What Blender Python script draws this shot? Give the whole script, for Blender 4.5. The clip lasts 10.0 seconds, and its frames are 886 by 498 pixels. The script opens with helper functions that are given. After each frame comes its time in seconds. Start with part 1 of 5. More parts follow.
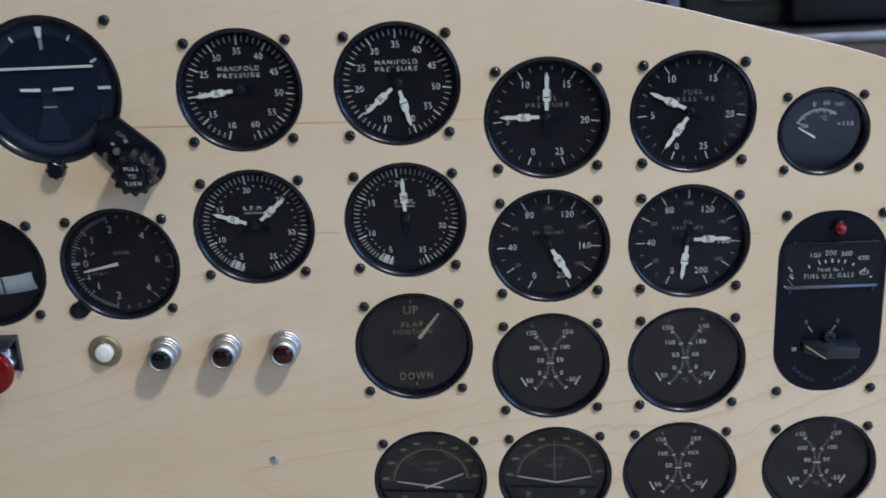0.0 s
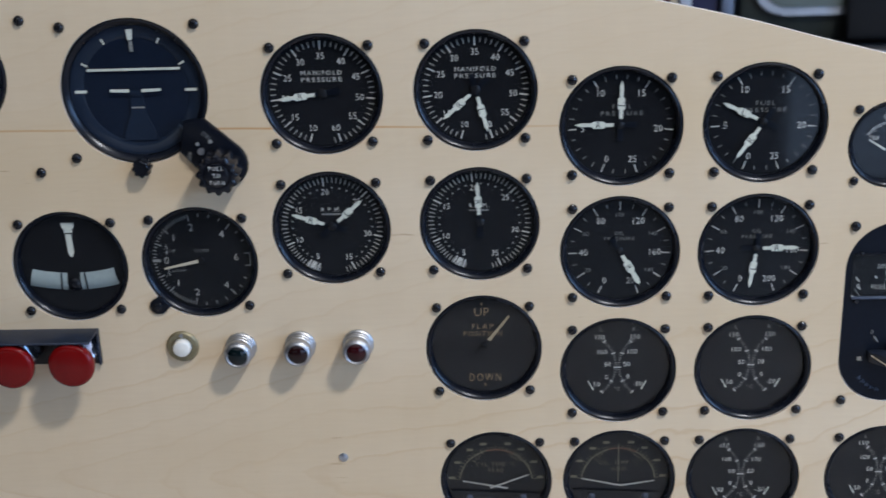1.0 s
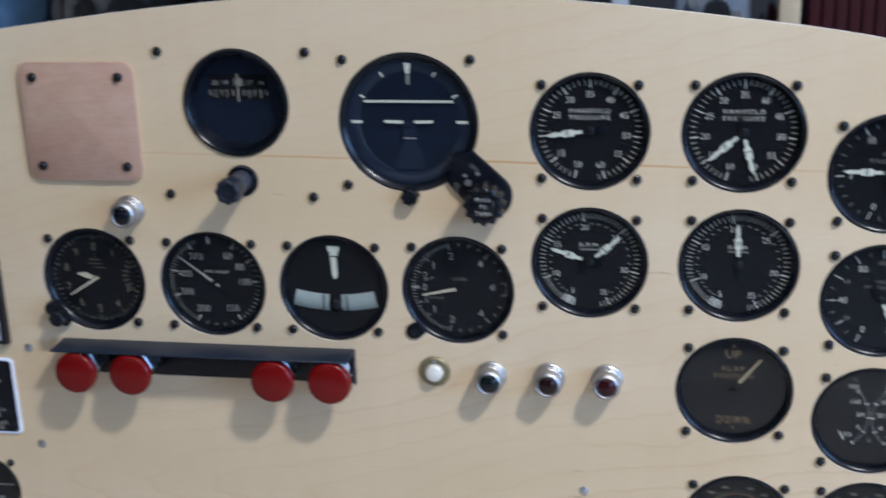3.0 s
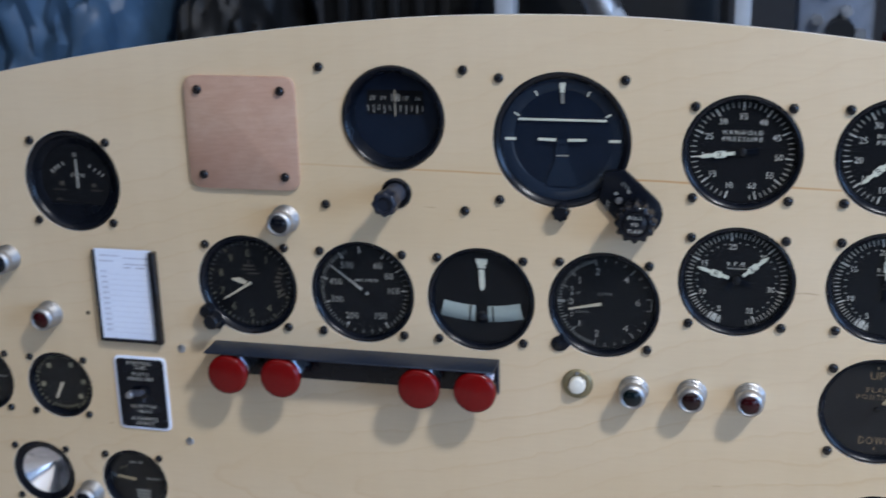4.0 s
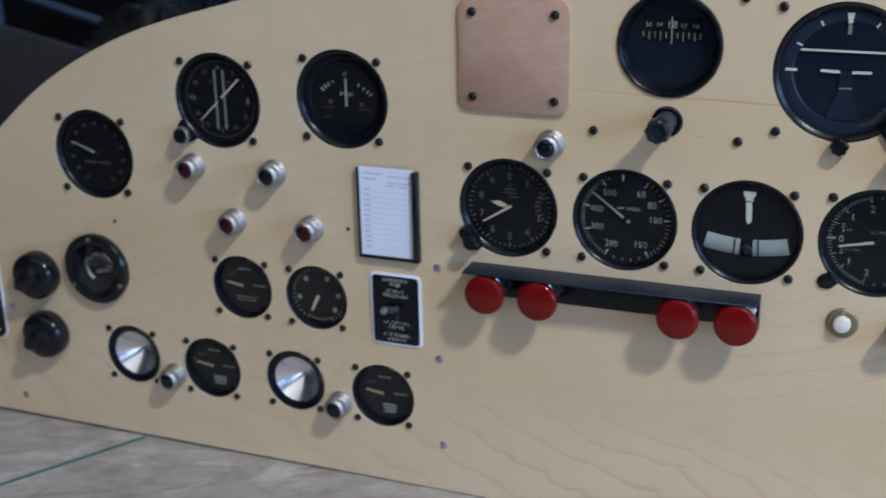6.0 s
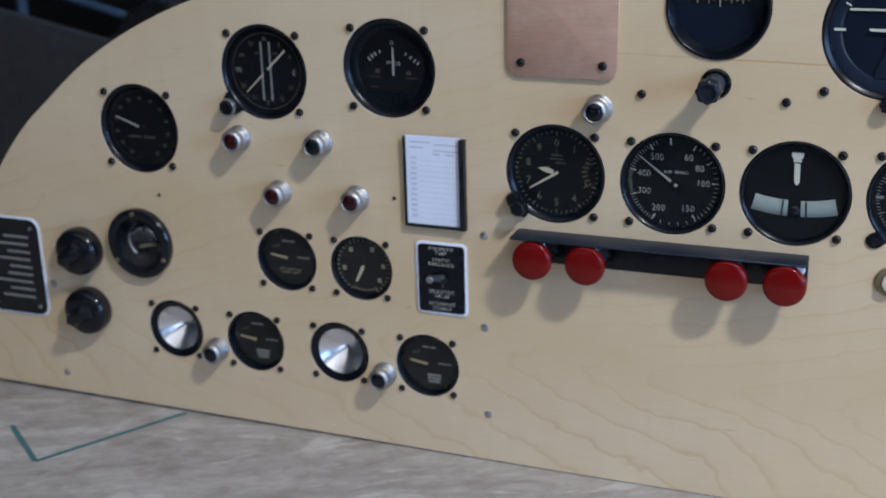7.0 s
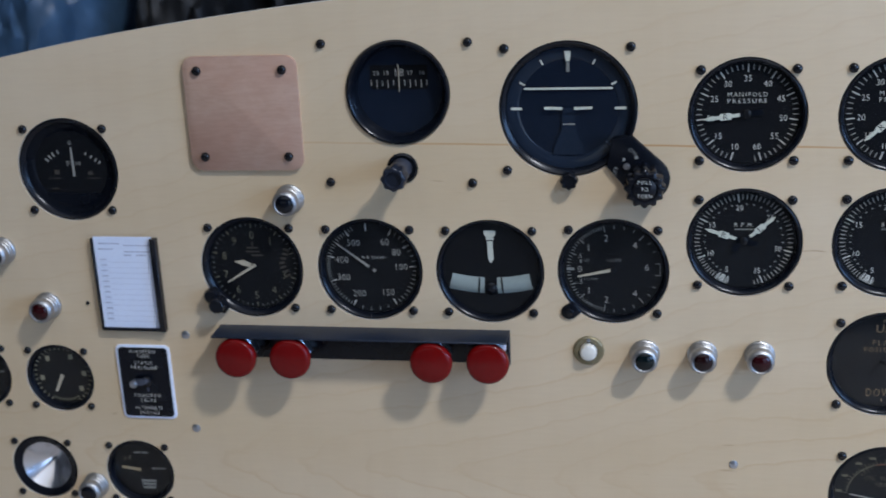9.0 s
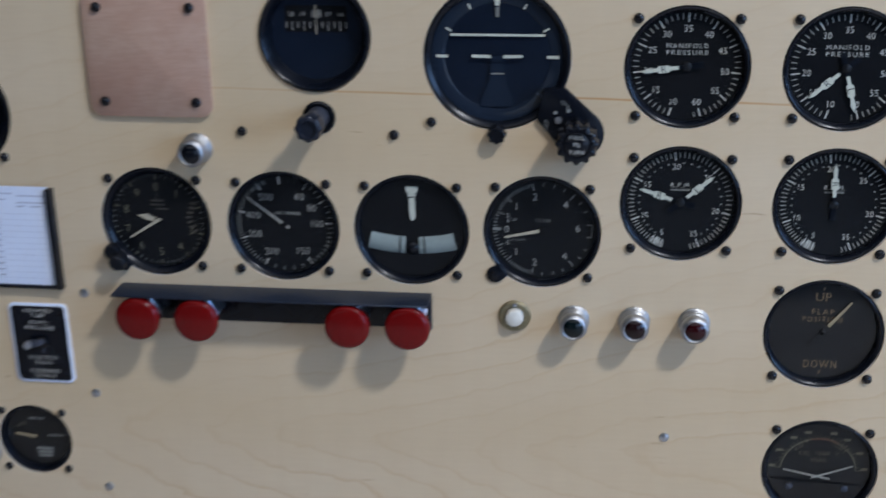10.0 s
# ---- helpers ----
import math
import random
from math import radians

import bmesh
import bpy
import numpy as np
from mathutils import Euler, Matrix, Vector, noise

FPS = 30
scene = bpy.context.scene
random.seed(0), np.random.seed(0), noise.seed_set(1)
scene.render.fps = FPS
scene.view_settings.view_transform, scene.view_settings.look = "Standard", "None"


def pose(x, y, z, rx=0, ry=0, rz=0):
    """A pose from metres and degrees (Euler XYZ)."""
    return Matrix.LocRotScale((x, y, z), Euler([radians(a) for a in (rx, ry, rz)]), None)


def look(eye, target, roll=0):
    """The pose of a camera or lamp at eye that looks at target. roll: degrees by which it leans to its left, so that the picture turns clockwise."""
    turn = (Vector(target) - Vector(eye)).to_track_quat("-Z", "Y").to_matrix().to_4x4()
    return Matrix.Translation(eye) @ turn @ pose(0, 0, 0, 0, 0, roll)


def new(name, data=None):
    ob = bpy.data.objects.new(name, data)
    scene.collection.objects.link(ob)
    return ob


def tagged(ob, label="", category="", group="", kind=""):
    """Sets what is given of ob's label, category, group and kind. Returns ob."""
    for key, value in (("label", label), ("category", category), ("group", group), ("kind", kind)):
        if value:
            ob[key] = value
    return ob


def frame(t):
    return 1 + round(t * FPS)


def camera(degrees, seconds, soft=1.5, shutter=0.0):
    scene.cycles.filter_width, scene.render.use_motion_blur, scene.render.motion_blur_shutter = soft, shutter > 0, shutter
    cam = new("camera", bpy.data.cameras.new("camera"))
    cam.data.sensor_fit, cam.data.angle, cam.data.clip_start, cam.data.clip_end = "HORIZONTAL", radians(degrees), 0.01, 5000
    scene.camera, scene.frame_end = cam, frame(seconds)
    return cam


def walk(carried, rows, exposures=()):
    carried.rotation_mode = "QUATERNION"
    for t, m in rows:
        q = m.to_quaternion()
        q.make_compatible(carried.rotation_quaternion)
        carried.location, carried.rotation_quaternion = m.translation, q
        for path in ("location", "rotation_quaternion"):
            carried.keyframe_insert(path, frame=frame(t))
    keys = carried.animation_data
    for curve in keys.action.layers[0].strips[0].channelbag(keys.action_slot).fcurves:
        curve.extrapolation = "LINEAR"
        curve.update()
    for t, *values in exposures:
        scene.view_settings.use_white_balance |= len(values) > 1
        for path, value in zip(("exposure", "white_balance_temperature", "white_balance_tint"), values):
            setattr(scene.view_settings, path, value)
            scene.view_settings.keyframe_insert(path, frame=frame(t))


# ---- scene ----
cam = camera(38.48, 10.0, soft=1.6, shutter=0.6)
cam.data.dof.use_dof, cam.data.dof.focus_distance, cam.data.dof.aperture_fstop = True, 0.83, 8.5


def held(x, y, z, yaw, pitch, roll):
    """A camera pose from its place, heading to the left of +y, pitch up and lean."""
    return pose(x, y, z, 90 + pitch, 0, yaw) @ pose(0, 0, 0, 0, 0, roll)


walk(cam, [
    (0, held(0.3458, -0.7736, 1.4620, 1.38, -21.10, -2.69)),
    (0.5, held(0.3325, -0.7886, 1.4633, 1.98, -20.41, -2.67)),
    (1, held(0.3183, -0.7939, 1.4625, 2.84, -20.39, -2.11)),
    (1.5, held(0.3032, -0.7943, 1.4606, 4.10, -20.78, -1.91)),
    (2, held(0.2922, -0.7964, 1.4568, 5.57, -20.02, -1.90)),
    (2.5, held(0.2720, -0.8044, 1.4613, 7.37, -19.33, -1.72)),
    (3, held(0.2515, -0.8176, 1.4645, 10.18, -18.23, -1.76)),
    (3.2, held(0.2380, -0.8225, 1.4719, 10.98, -18.00, -1.55)),
    (3.75, held(0.2118, -0.8390, 1.4796, 12.70, -17.90, -1.50)),
    (4.3, held(0.1929, -0.8506, 1.4834, 15.23, -18.89, -1.45)),
    (4.5, held(0.1852, -0.8521, 1.4880, 16.71, -19.74, -1.59)),
    (5, held(0.1613, -0.8624, 1.4778, 18.85, -19.63, -1.36)),
    (5.5, held(0.1495, -0.8680, 1.4688, 20.80, -19.88, -1.24)),
    (6, held(0.1336, -0.8783, 1.4673, 21.31, -20.16, -1.26)),
    (6.2, held(0.1283, -0.8836, 1.4616, 21.95, -19.99, -1.55)),
    (6.75, held(0.1115, -0.9046, 1.4408, 21.80, -19.60, -1.45)),
    (7.3, held(0.0993, -0.9148, 1.4295, 19.75, -18.78, -1.32)),
    (7.5, held(0.0976, -0.9123, 1.4307, 18.32, -18.25, -0.82)),
    (8, held(0.1211, -0.8810, 1.4539, 14.14, -17.92, -1.23)),
    (8.5, held(0.1345, -0.8749, 1.4566, 12.06, -18.35, -2.20)),
    (9, held(0.1469, -0.8625, 1.4706, 10.23, -18.55, -2.71)),
    (9.5, held(0.1546, -0.8630, 1.4506, 9.93, -19.50, -1.38)),
    (10, held(0.1506, -0.8073, 1.4480, 7.33, -20.32, -0.79)),
], exposures=[(0.0, -0.34, 5190, 19), (1.0, -0.26, 5180, 19), (2.0, -0.22, 5170, 18.5), (2.5, -0.09, 5150, 18), (3.2, -0.02, 5140, 18), (4.5, -0.21, 5150, 18), (5.5, -0.24, 5180, 17.5), (6.2, -0.22, 5180, 17.5), (7.5, -0.16, 5160, 17.5), (8.0, -0.2, 5080, 18), (8.5, -0.25, 5050, 18), (9.0, -0.35, 5050, 18), (9.5, -0.42, 5060, 18), (10.0, -0.4, 5060, 18)])

# ---- light: inferred ceiling lamp, east window and doorway; other lamps are added fill ----
Z0 = 0.988          # height of the panel's datum over the floor
BENCH = 0.9011       # bench top

world = bpy.data.worlds.new("world")
scene.world = world
world.use_nodes = True
wn = world.node_tree.nodes
sky = wn.new("ShaderNodeTexSky")
sky.sky_type, sky.sun_disc, sky.sun_elevation, sky.sun_rotation = "NISHITA", False, radians(40), radians(120)
world.node_tree.links.new(sky.outputs[0], wn["Background"].inputs[0])
wn["Background"].inputs[1].default_value = 0.10


def area(name, m, sx, sy, power, colour):
    data = bpy.data.lights.new(name, "AREA")
    data.shape, data.size, data.size_y, data.energy, data.color = "RECTANGLE", sx, sy, power, colour
    ob = new(name, data)
    ob.matrix_world = m
    return ob


KEY = (1.36, -1.20, 3.24)
area("key_lamp_light", pose(*KEY, 0, 0, 0), 0.27, 0.19, 80, (1.0, 0.905, 0.70))
area("east_window_light", look((2.62, -1.35, 1.75), (0.0, -1.35, 1.75)), 1.6, 1.2, 46, (0.48, 0.72, 1.0))
# cool fill added above the clutter behind the panel
area("rear_fill_light", pose(-0.6, 2.9, 3.24, 0, 0, 0), 0.34, 1.2, 7, (0.66, 0.83, 1.0))
area("doorway_light", look((2.25, -3.64, 1.25), (2.25, 0, 1.25)), 1.8, 2.4, 14, (0.70, 0.87, 1.0))
# weak fill added far behind the camera for the board's left part
area("southwest_fill_light", look((-2.5, -6.24, 1.0), (-2.5, 0, 1.0)), 3.6, 1.25, 2.0, (1.0, 0.95, 0.88))
# broad warm fill added overhead; no rooflight is known there
area("overhead_fill_light", pose(0.2, -2.6, 3.39, 0, 0, 0), 4.2, 2.2, 25, (1.0, 0.87, 0.64))

# ---- materials ----


class Mat:
    """A node material built with short calls."""

    def __init__(self, name, colour=(0.5, 0.5, 0.5), rough=0.5, metal=0.0, spec=0.5):
        self.m = bpy.data.materials.new(name)
        self.m.use_nodes = True
        self.n, self.l = self.m.node_tree.nodes, self.m.node_tree.links
        self.b = self.n["Principled BSDF"]
        self.b.inputs["Base Color"].default_value = (*colour, 1)
        self.b.inputs["Roughness"].default_value = rough
        self.b.inputs["Metallic"].default_value = metal
        self.b.inputs["Specular IOR Level"].default_value = spec
        self.co = self.n.new("ShaderNodeTexCoord").outputs["Object"]

    def link(self, a, b):
        self.l.new(a, b)

    def scaled(self, sx, sy, sz, source=None):
        q = self.n.new("ShaderNodeMapping")
        q.inputs["Scale"].default_value = (sx, sy, sz)
        self.link(source or self.co, q.inputs[0])
        return q.outputs[0]

    def noise(self, vec, scale=1.0, detail=3.0, rough=0.5, distort=0.0):
        q = self.n.new("ShaderNodeTexNoise")
        q.inputs["Scale"].default_value, q.inputs["Detail"].default_value = scale, detail
        q.inputs["Roughness"].default_value, q.inputs["Distortion"].default_value = rough, distort
        self.link(vec, q.inputs["Vector"])
        return q.outputs["Fac"]

    def math(self, op, a, b=None, c=None):
        q = self.n.new("ShaderNodeMath")
        q.operation = op
        for k, v in enumerate((a, b, c)):
            if v is None:
                continue
            if isinstance(v, (int, float)):
                q.inputs[k].default_value = v
            else:
                self.link(v, q.inputs[k])
        return q.outputs[0]

    def ramp(self, fac, stops):
        q = self.n.new("ShaderNodeValToRGB")
        while len(q.color_ramp.elements) < len(stops):
            q.color_ramp.elements.new(0.5)
        for e, (p, c) in zip(q.color_ramp.elements, stops):
            e.position, e.color = p, (*c, 1) if isinstance(c, tuple) else (c, c, c, 1)
        self.link(fac, q.inputs[0])
        return q.outputs[0]

    def mix(self, fac, a, b, blend="MIX"):
        q = self.n.new("ShaderNodeMix")
        q.data_type, q.blend_type = "RGBA", blend
        for k, v in ((0, fac), (6, a), (7, b)):
            if isinstance(v, tuple):
                q.inputs[k].default_value = (*v, 1)
            elif isinstance(v, (int, float)):
                q.inputs[k].default_value = v
            else:
                self.link(v, q.inputs[k])
        return q.outputs[2]

    def colour(self, socket):
        self.link(socket, self.b.inputs["Base Color"])
        return self

    def rough(self, socket):
        self.link(socket, self.b.inputs["Roughness"])
        return self

    def bump(self, height, strength=0.2, distance=0.001):
        q = self.n.new("ShaderNodeBump")
        q.inputs["Strength"].default_value, q.inputs["Distance"].default_value = strength, distance
        self.link(height, q.inputs["Height"])
        self.link(q.outputs[0], self.b.inputs["Normal"])
        return self


def worn(name, colour, rough, metal=0.0, spec=0.5, grain=400, amount=0.25, bump=0.1):
    """A plain finish with fine grain, broad blotches and uneven gloss."""
    m = Mat(name, colour, rough, metal, spec)
    fine, broad = m.noise(m.co, grain, 4), m.noise(m.co, grain / 14, 3)
    both = m.math("ADD", m.math("MULTIPLY", fine, 0.5), m.math("MULTIPLY", broad, 0.5))
    lo, hi = tuple(c * (1 - amount) for c in colour), tuple(min(1, c * (1 + amount)) for c in colour)
    m.colour(m.ramp(both, [(0.3, lo), (0.7, hi)]))
    m.rough(m.math("MULTIPLY_ADD", broad, rough * 0.5, rough * 0.75))
    if bump:
        m.bump(fine, bump, 0.0004)
    return m.m


def plywood():
    """Pale birch veneer: contour-like rotary-cut rings, faint cross mottling, short brown flecks and an amber seam."""
    m = Mat("birch_plywood", (0.6, 0.5, 0.36), 0.42, 0, 0.35)
    xyz = m.n.new("ShaderNodeSeparateXYZ")
    m.link(m.co, xyz.inputs[0])
    x, z = xyz.outputs[0], xyz.outputs[2]
    # growth rings: each darkens slowly and ends in a crisp edge
    jitter = m.noise(m.scaled(70, 1, 110), 1.0, 2)
    # they run as a nested arrow along the foot of the board, its point towards the low-x end
    u = m.math("SUBTRACT", z, 0.010)
    arm = m.math("SQRT", m.math("MULTIPLY_ADD", u, u, 0.00004))
    lean = m.math("MULTIPLY_ADD", arm, 38.0, m.math("MULTIPLY", u, 11.0))
    drift = m.math("MULTIPLY_ADD", m.noise(m.scaled(3.2, 1.0, 6.0), 1.0, 1.3, 0.45, 0.35), 4.6, m.math("MULTIPLY", m.noise(m.scaled(22, 1, 30), 1.0, 2), 0.9))
    field = m.math("ADD", m.math("MULTIPLY_ADD", x, -14.0, lean), m.math("MULTIPLY_ADD", jitter, 0.30, drift))
    ring = m.math("FRACT", field)
    late = m.ramp(ring, [(0.0, 0.12), (0.05, 0.0), (0.55, 0.02), (0.84, 0.16), (0.95, 0.85), (1.0, 0.40)])
    lower = m.ramp(z, [(0.0, 0.72), (0.07, 0.68), (0.16, 0.32), (0.30, 0.22)])
    patchy = m.ramp(m.noise(m.scaled(3.0, 2, 6.0), 1.2, 2), [(0.38, 0.08), (0.66, 0.72)])
    pores = m.noise(m.scaled(34, 34, 420), 1.0, 4, 0.6)
    broad = m.noise(m.scaled(2.2, 2, 6), 1.0, 3)
    mottle = m.noise(m.scaled(55, 1, 11), 1.0, 2, 0.5, 0.4)
    base = m.ramp(broad, [(0.3, (0.638, 0.492, 0.293)), (0.7, (0.724, 0.594, 0.404))])
    c = m.mix(m.math("MULTIPLY", m.math("MULTIPLY", late, lower), patchy), base, (0.52, 0.330, 0.140))
    c = m.mix(m.ramp(mottle, [(0.38, 0.07), (0.62, 0.0)]), c, (0.50, 0.36, 0.20))
    c = m.mix(m.ramp(pores, [(0.40, 0.05), (0.60, 0.0)]), c, (0.42, 0.28, 0.15))
    streak = m.noise(m.scaled(42, 42, 330), 1.0, 1.5, 0.4, 0.3)
    patch = m.noise(m.scaled(9, 9, 15), 1.0, 1)
    fleck = m.math("MULTIPLY", m.ramp(streak, [(0.70, 0.0), (0.77, 0.45)]), m.ramp(patch, [(0.60, 0.0), (0.66, 1.0)]))
    c = m.mix(fleck, c, (0.30, 0.15, 0.06))
    # the amber seam that runs level across the upper part of the board
    wobble = m.math("MULTIPLY_ADD", m.noise(m.scaled(14, 1, 1), 1.0, 2), 0.003, -0.0015)
    level = m.math("ADD", m.math("MULTIPLY_ADD", x, -0.014, 0.2672), wobble)
    away = m.math("ABSOLUTE", m.math("SUBTRACT", z, level))
    seam = m.math("MULTIPLY", m.ramp(m.math("MULTIPLY", away, 1000), [(0.35, 0.75), (0.95, 0.0)]),
                  m.ramp(m.math("ABSOLUTE", m.math("SUBTRACT", x, 0.12)), [(0.14, 1.0), (0.30, 0.0)]))
    c = m.mix(m.math("MULTIPLY", seam, m.ramp(m.noise(m.scaled(9, 1, 1), 1.0, 2), [(0.30, 0.35), (0.55, 1.0)])), c, (0.50, 0.25, 0.07))
    m.colour(c)
    m.rough(m.math("MULTIPLY_ADD", pores, 0.16, 0.38))
    m.bump(m.math("ADD", m.math("MULTIPLY", pores, 0.7), m.math("MULTIPLY", late, 0.15)), 0.12, 0.0003)
    return m.m


def red_plywood():
    m = Mat("red_veneer", (0.5, 0.3, 0.2), 0.5, 0, 0.3)
    fig = m.noise(m.scaled(26, 26, 44), 1.0, 5, 0.65, 0.8)
    pores = m.noise(m.scaled(90, 90, 500), 1.0, 4, 0.6)
    broad = m.noise(m.scaled(14, 14, 20), 1.0, 3)
    c = m.ramp(fig, [(0.3, (0.455, 0.305, 0.215)), (0.7, (0.535, 0.380, 0.280))])
    c = m.mix(m.ramp(broad, [(0.35, 0.0), (0.7, 0.6)]), c, (0.42, 0.225, 0.15))
    c = m.mix(m.ramp(pores, [(0.40, 0.16), (0.58, 0.0)]), c, (0.30, 0.16, 0.10))
    m.colour(c).bump(pores, 0.15, 0.0003)
    return m.m


def bench_board():
    """Weathered plywood bench top, greyed, with long pale and dark scuffs."""
    m = Mat("bench_board", (0.35, 0.3, 0.25), 0.65, 0, 0.3)
    slant = m.n.new("ShaderNodeMapping")
    slant.inputs["Rotation"].default_value = (0, 0, radians(-28))
    m.link(m.co, slant.inputs[0])
    g = m.noise(m.scaled(7.0, 19, 1, slant.outputs[0]), 1.0, 7, 0.68, 1.8)
    p = m.noise(m.scaled(60, 260, 1, slant.outputs[0]), 1.0, 4, 0.6)
    s = m.noise(m.scaled(5.5, 13, 1, slant.outputs[0]), 1.3, 6, 0.62, 1.6)
    dirt = m.noise(m.co, 38, 5, 0.65)
    c = m.ramp(g, [(0.3, (0.29, 0.262, 0.232)), (0.52, (0.44, 0.408, 0.374)), (0.72, (0.53, 0.50, 0.465))])
    c = m.mix(m.ramp(s, [(0.53, 0.0), (0.60, 0.75)]), c, (0.62, 0.60, 0.56))
    c = m.mix(m.ramp(dirt, [(0.32, 0.40), (0.52, 0.0)]), c, (0.20, 0.17, 0.14))
    c = m.mix(m.ramp(p, [(0.38, 0.26), (0.56, 0.0)]), c, (0.27, 0.235, 0.20))
    m.colour(c).bump(p, 0.2, 0.0006)
    return m.m


def clear_glass(name, index):
    """Instrument glass: clear, with a Fresnel gloss and faint smears in it."""
    m = Mat(name, (1, 1, 1), 0.02)
    out = m.n["Material Output"]
    clear, gloss, blend = m.n.new("ShaderNodeBsdfTransparent"), m.n.new("ShaderNodeBsdfGlossy"), m.n.new("ShaderNodeMixShader")
    fres = m.n.new("ShaderNodeFresnel")
    fres.inputs[0].default_value = index
    clear.inputs[0].default_value = (0.93, 0.94, 0.93, 1)
    smear = m.noise(m.co, 45, 4)
    m.link(m.ramp(smear, [(0.35, 0.015), (0.75, 0.07)]), gloss.inputs["Roughness"])
    m.link(fres.outputs[0], blend.inputs[0])
    m.link(clear.outputs[0], blend.inputs[1])
    m.link(gloss.outputs[0], blend.inputs[2])
    m.link(blend.outputs[0], out.inputs[0])
    m.n.remove(m.b)
    return m.m


def spun_metal():
    """Bright spun aluminium: gloss drawn out across the circular tool marks."""
    m = Mat("spun_aluminium", (0.88, 0.88, 0.90), 0.34, 1.0)
    way = m.n.new("ShaderNodeTangent")
    way.direction_type, way.axis = "RADIAL", "Y"
    m.link(way.outputs[0], m.b.inputs["Tangent"])
    m.b.inputs["Anisotropic"].default_value = 0.2
    m.rough(m.math("MULTIPLY_ADD", m.noise(m.co, 90, 3), 0.08, 0.17))
    return m.m


PLY, REDPLY, BOARD, SPUN = plywood(), red_plywood(), bench_board(), spun_metal()
GLASS, DOME = clear_glass("instrument_glass", 1.20), clear_glass("dome_glass", 1.45)
BLACK = worn("black_enamel", (0.0032, 0.0044, 0.0082), 0.27, 0, 0.34, 500, 0.3, 0.04)
CRACKLE = worn("black_crackle", (0.013, 0.019, 0.034), 0.42, 0, 0.5, 1600, 0.3, 0.35)
CASE = worn("case_black", (0.02, 0.02, 0.022), 0.5)
DIAL = worn("dial_black", (0.0052, 0.0055, 0.0069), 0.6, 0, 0.12, 900, 0.2, 0.05)
NAVY = worn("dial_blue_black", (0.0058, 0.0105, 0.023), 0.5, 0, 0.15, 700, 0.2, 0.05)
NAVY2 = worn("mask_blue_black", (0.010, 0.017, 0.033), 0.5, 0, 0.2, 700, 0.2, 0.05)
for lacquered in (DIAL, NAVY, NAVY2):
    coat = lacquered.node_tree.nodes["Principled BSDF"].inputs
    coat["Coat Weight"].default_value, coat["Coat Roughness"].default_value, coat["Coat IOR"].default_value = 1.0, 0.045, 1.45
BODY = worn("blue_black_body", (0.0030, 0.0046, 0.0092), 0.40, 0, 0.20, 600, 0.3, 0.1)
OILED = worn("black_oxide_steel", (0.010, 0.010, 0.012), 0.15, 0.2, 0.6, 900, 0.3, 0.03)
WHITE = worn("white_print", (0.68, 0.655, 0.575), 0.6, 0, 0.3, 1500, 0.15, 0)
DIM = worn("aged_white_print", (0.24, 0.235, 0.21), 0.6, 0, 0.3, 1500, 0.25, 0)
TAN = worn("amber_print", (0.27, 0.19, 0.10), 0.6, 0, 0.3, 1500, 0.25, 0)
RUST = worn("rust_print", (0.19, 0.085, 0.045), 0.6, 0, 0.3, 1500, 0.25, 0)
MID = worn("grey_print", (0.40, 0.38, 0.33), 0.6, 0, 0.3, 1500, 0.2, 0)
KNOB = worn("blue_black_knob", (0.012, 0.015, 0.025), 0.30, 0, 0.5, 500, 0.3, 0.1)
BUFF = worn("buff_print", (0.33, 0.30, 0.20), 0.6, 0, 0.3, 1500, 0.25, 0)
SHAFT = worn("grey_blue_shaft", (0.060, 0.066, 0.088), 0.38, 0.2, 0.5, 700, 0.3, 0.2)
OLIVE_PRINT = worn("olive_print", (0.175, 0.160, 0.105), 0.6, 0, 0.3, 1500, 0.25, 0)
FAINT = worn("faint_amber_print", (0.066, 0.056, 0.042), 0.6, 0, 0.3, 1500, 0.25, 0)
LUME = worn("aged_luminous_paint", (0.66, 0.66, 0.55), 0.6, 0, 0.3, 900, 0.18, 0.15)
CREAM = worn("cream_pointer_paint", (0.56, 0.49, 0.36), 0.55, 0, 0.3, 900, 0.15, 0.1)
OCHRE = worn("ochre_pointer_paint", (0.40, 0.32, 0.19), 0.55, 0, 0.3, 900, 0.15, 0.1)
ALU = worn("dull_aluminium", (0.47, 0.47, 0.47), 0.46, 1.0, 0.5, 900, 0.3, 0.5)
ZINC = worn("zinc_plate", (0.55, 0.58, 0.64), 0.34, 1.0, 0.5, 700, 0.2, 0.1)
BRASS = worn("aged_brass", (0.26, 0.225, 0.13), 0.55, 0.6, 0.5, 600, 0.25, 0.1)
REDK = worn("red_plastic", (0.140, 0.0024, 0.0019), 0.15, 0, 0.36, 300, 0.15, 0.04)
IVORY = worn("ivory_plastic", (0.74, 0.71, 0.62), 0.35, 0, 0.5, 400, 0.08, 0.03)
PAPER = worn("white_paper", (0.78, 0.83, 0.97), 0.75, 0, 0.2, 500, 0.05, 0.05)
INK = worn("grey_ink", (0.54, 0.57, 0.69), 0.8, 0, 0.2, 900, 0.2, 0)
BAKE = worn("bakelite_black", (0.0065, 0.0072, 0.010), 0.15, 0, 0.45, 300, 0.2, 0.04)
LEADED = worn("dark_red_lens", (0.024, 0.0016, 0.0028), 0.12, 0, 0.45, 200, 0.2, 0)
MAROON = worn("maroon_lens", (0.011, 0.0028, 0.0030), 0.12, 0, 0.45, 200, 0.2, 0)
GREEN = worn("dark_green_lens", (0.002, 0.006, 0.007), 0.12, 0, 0.45, 200, 0.2, 0)
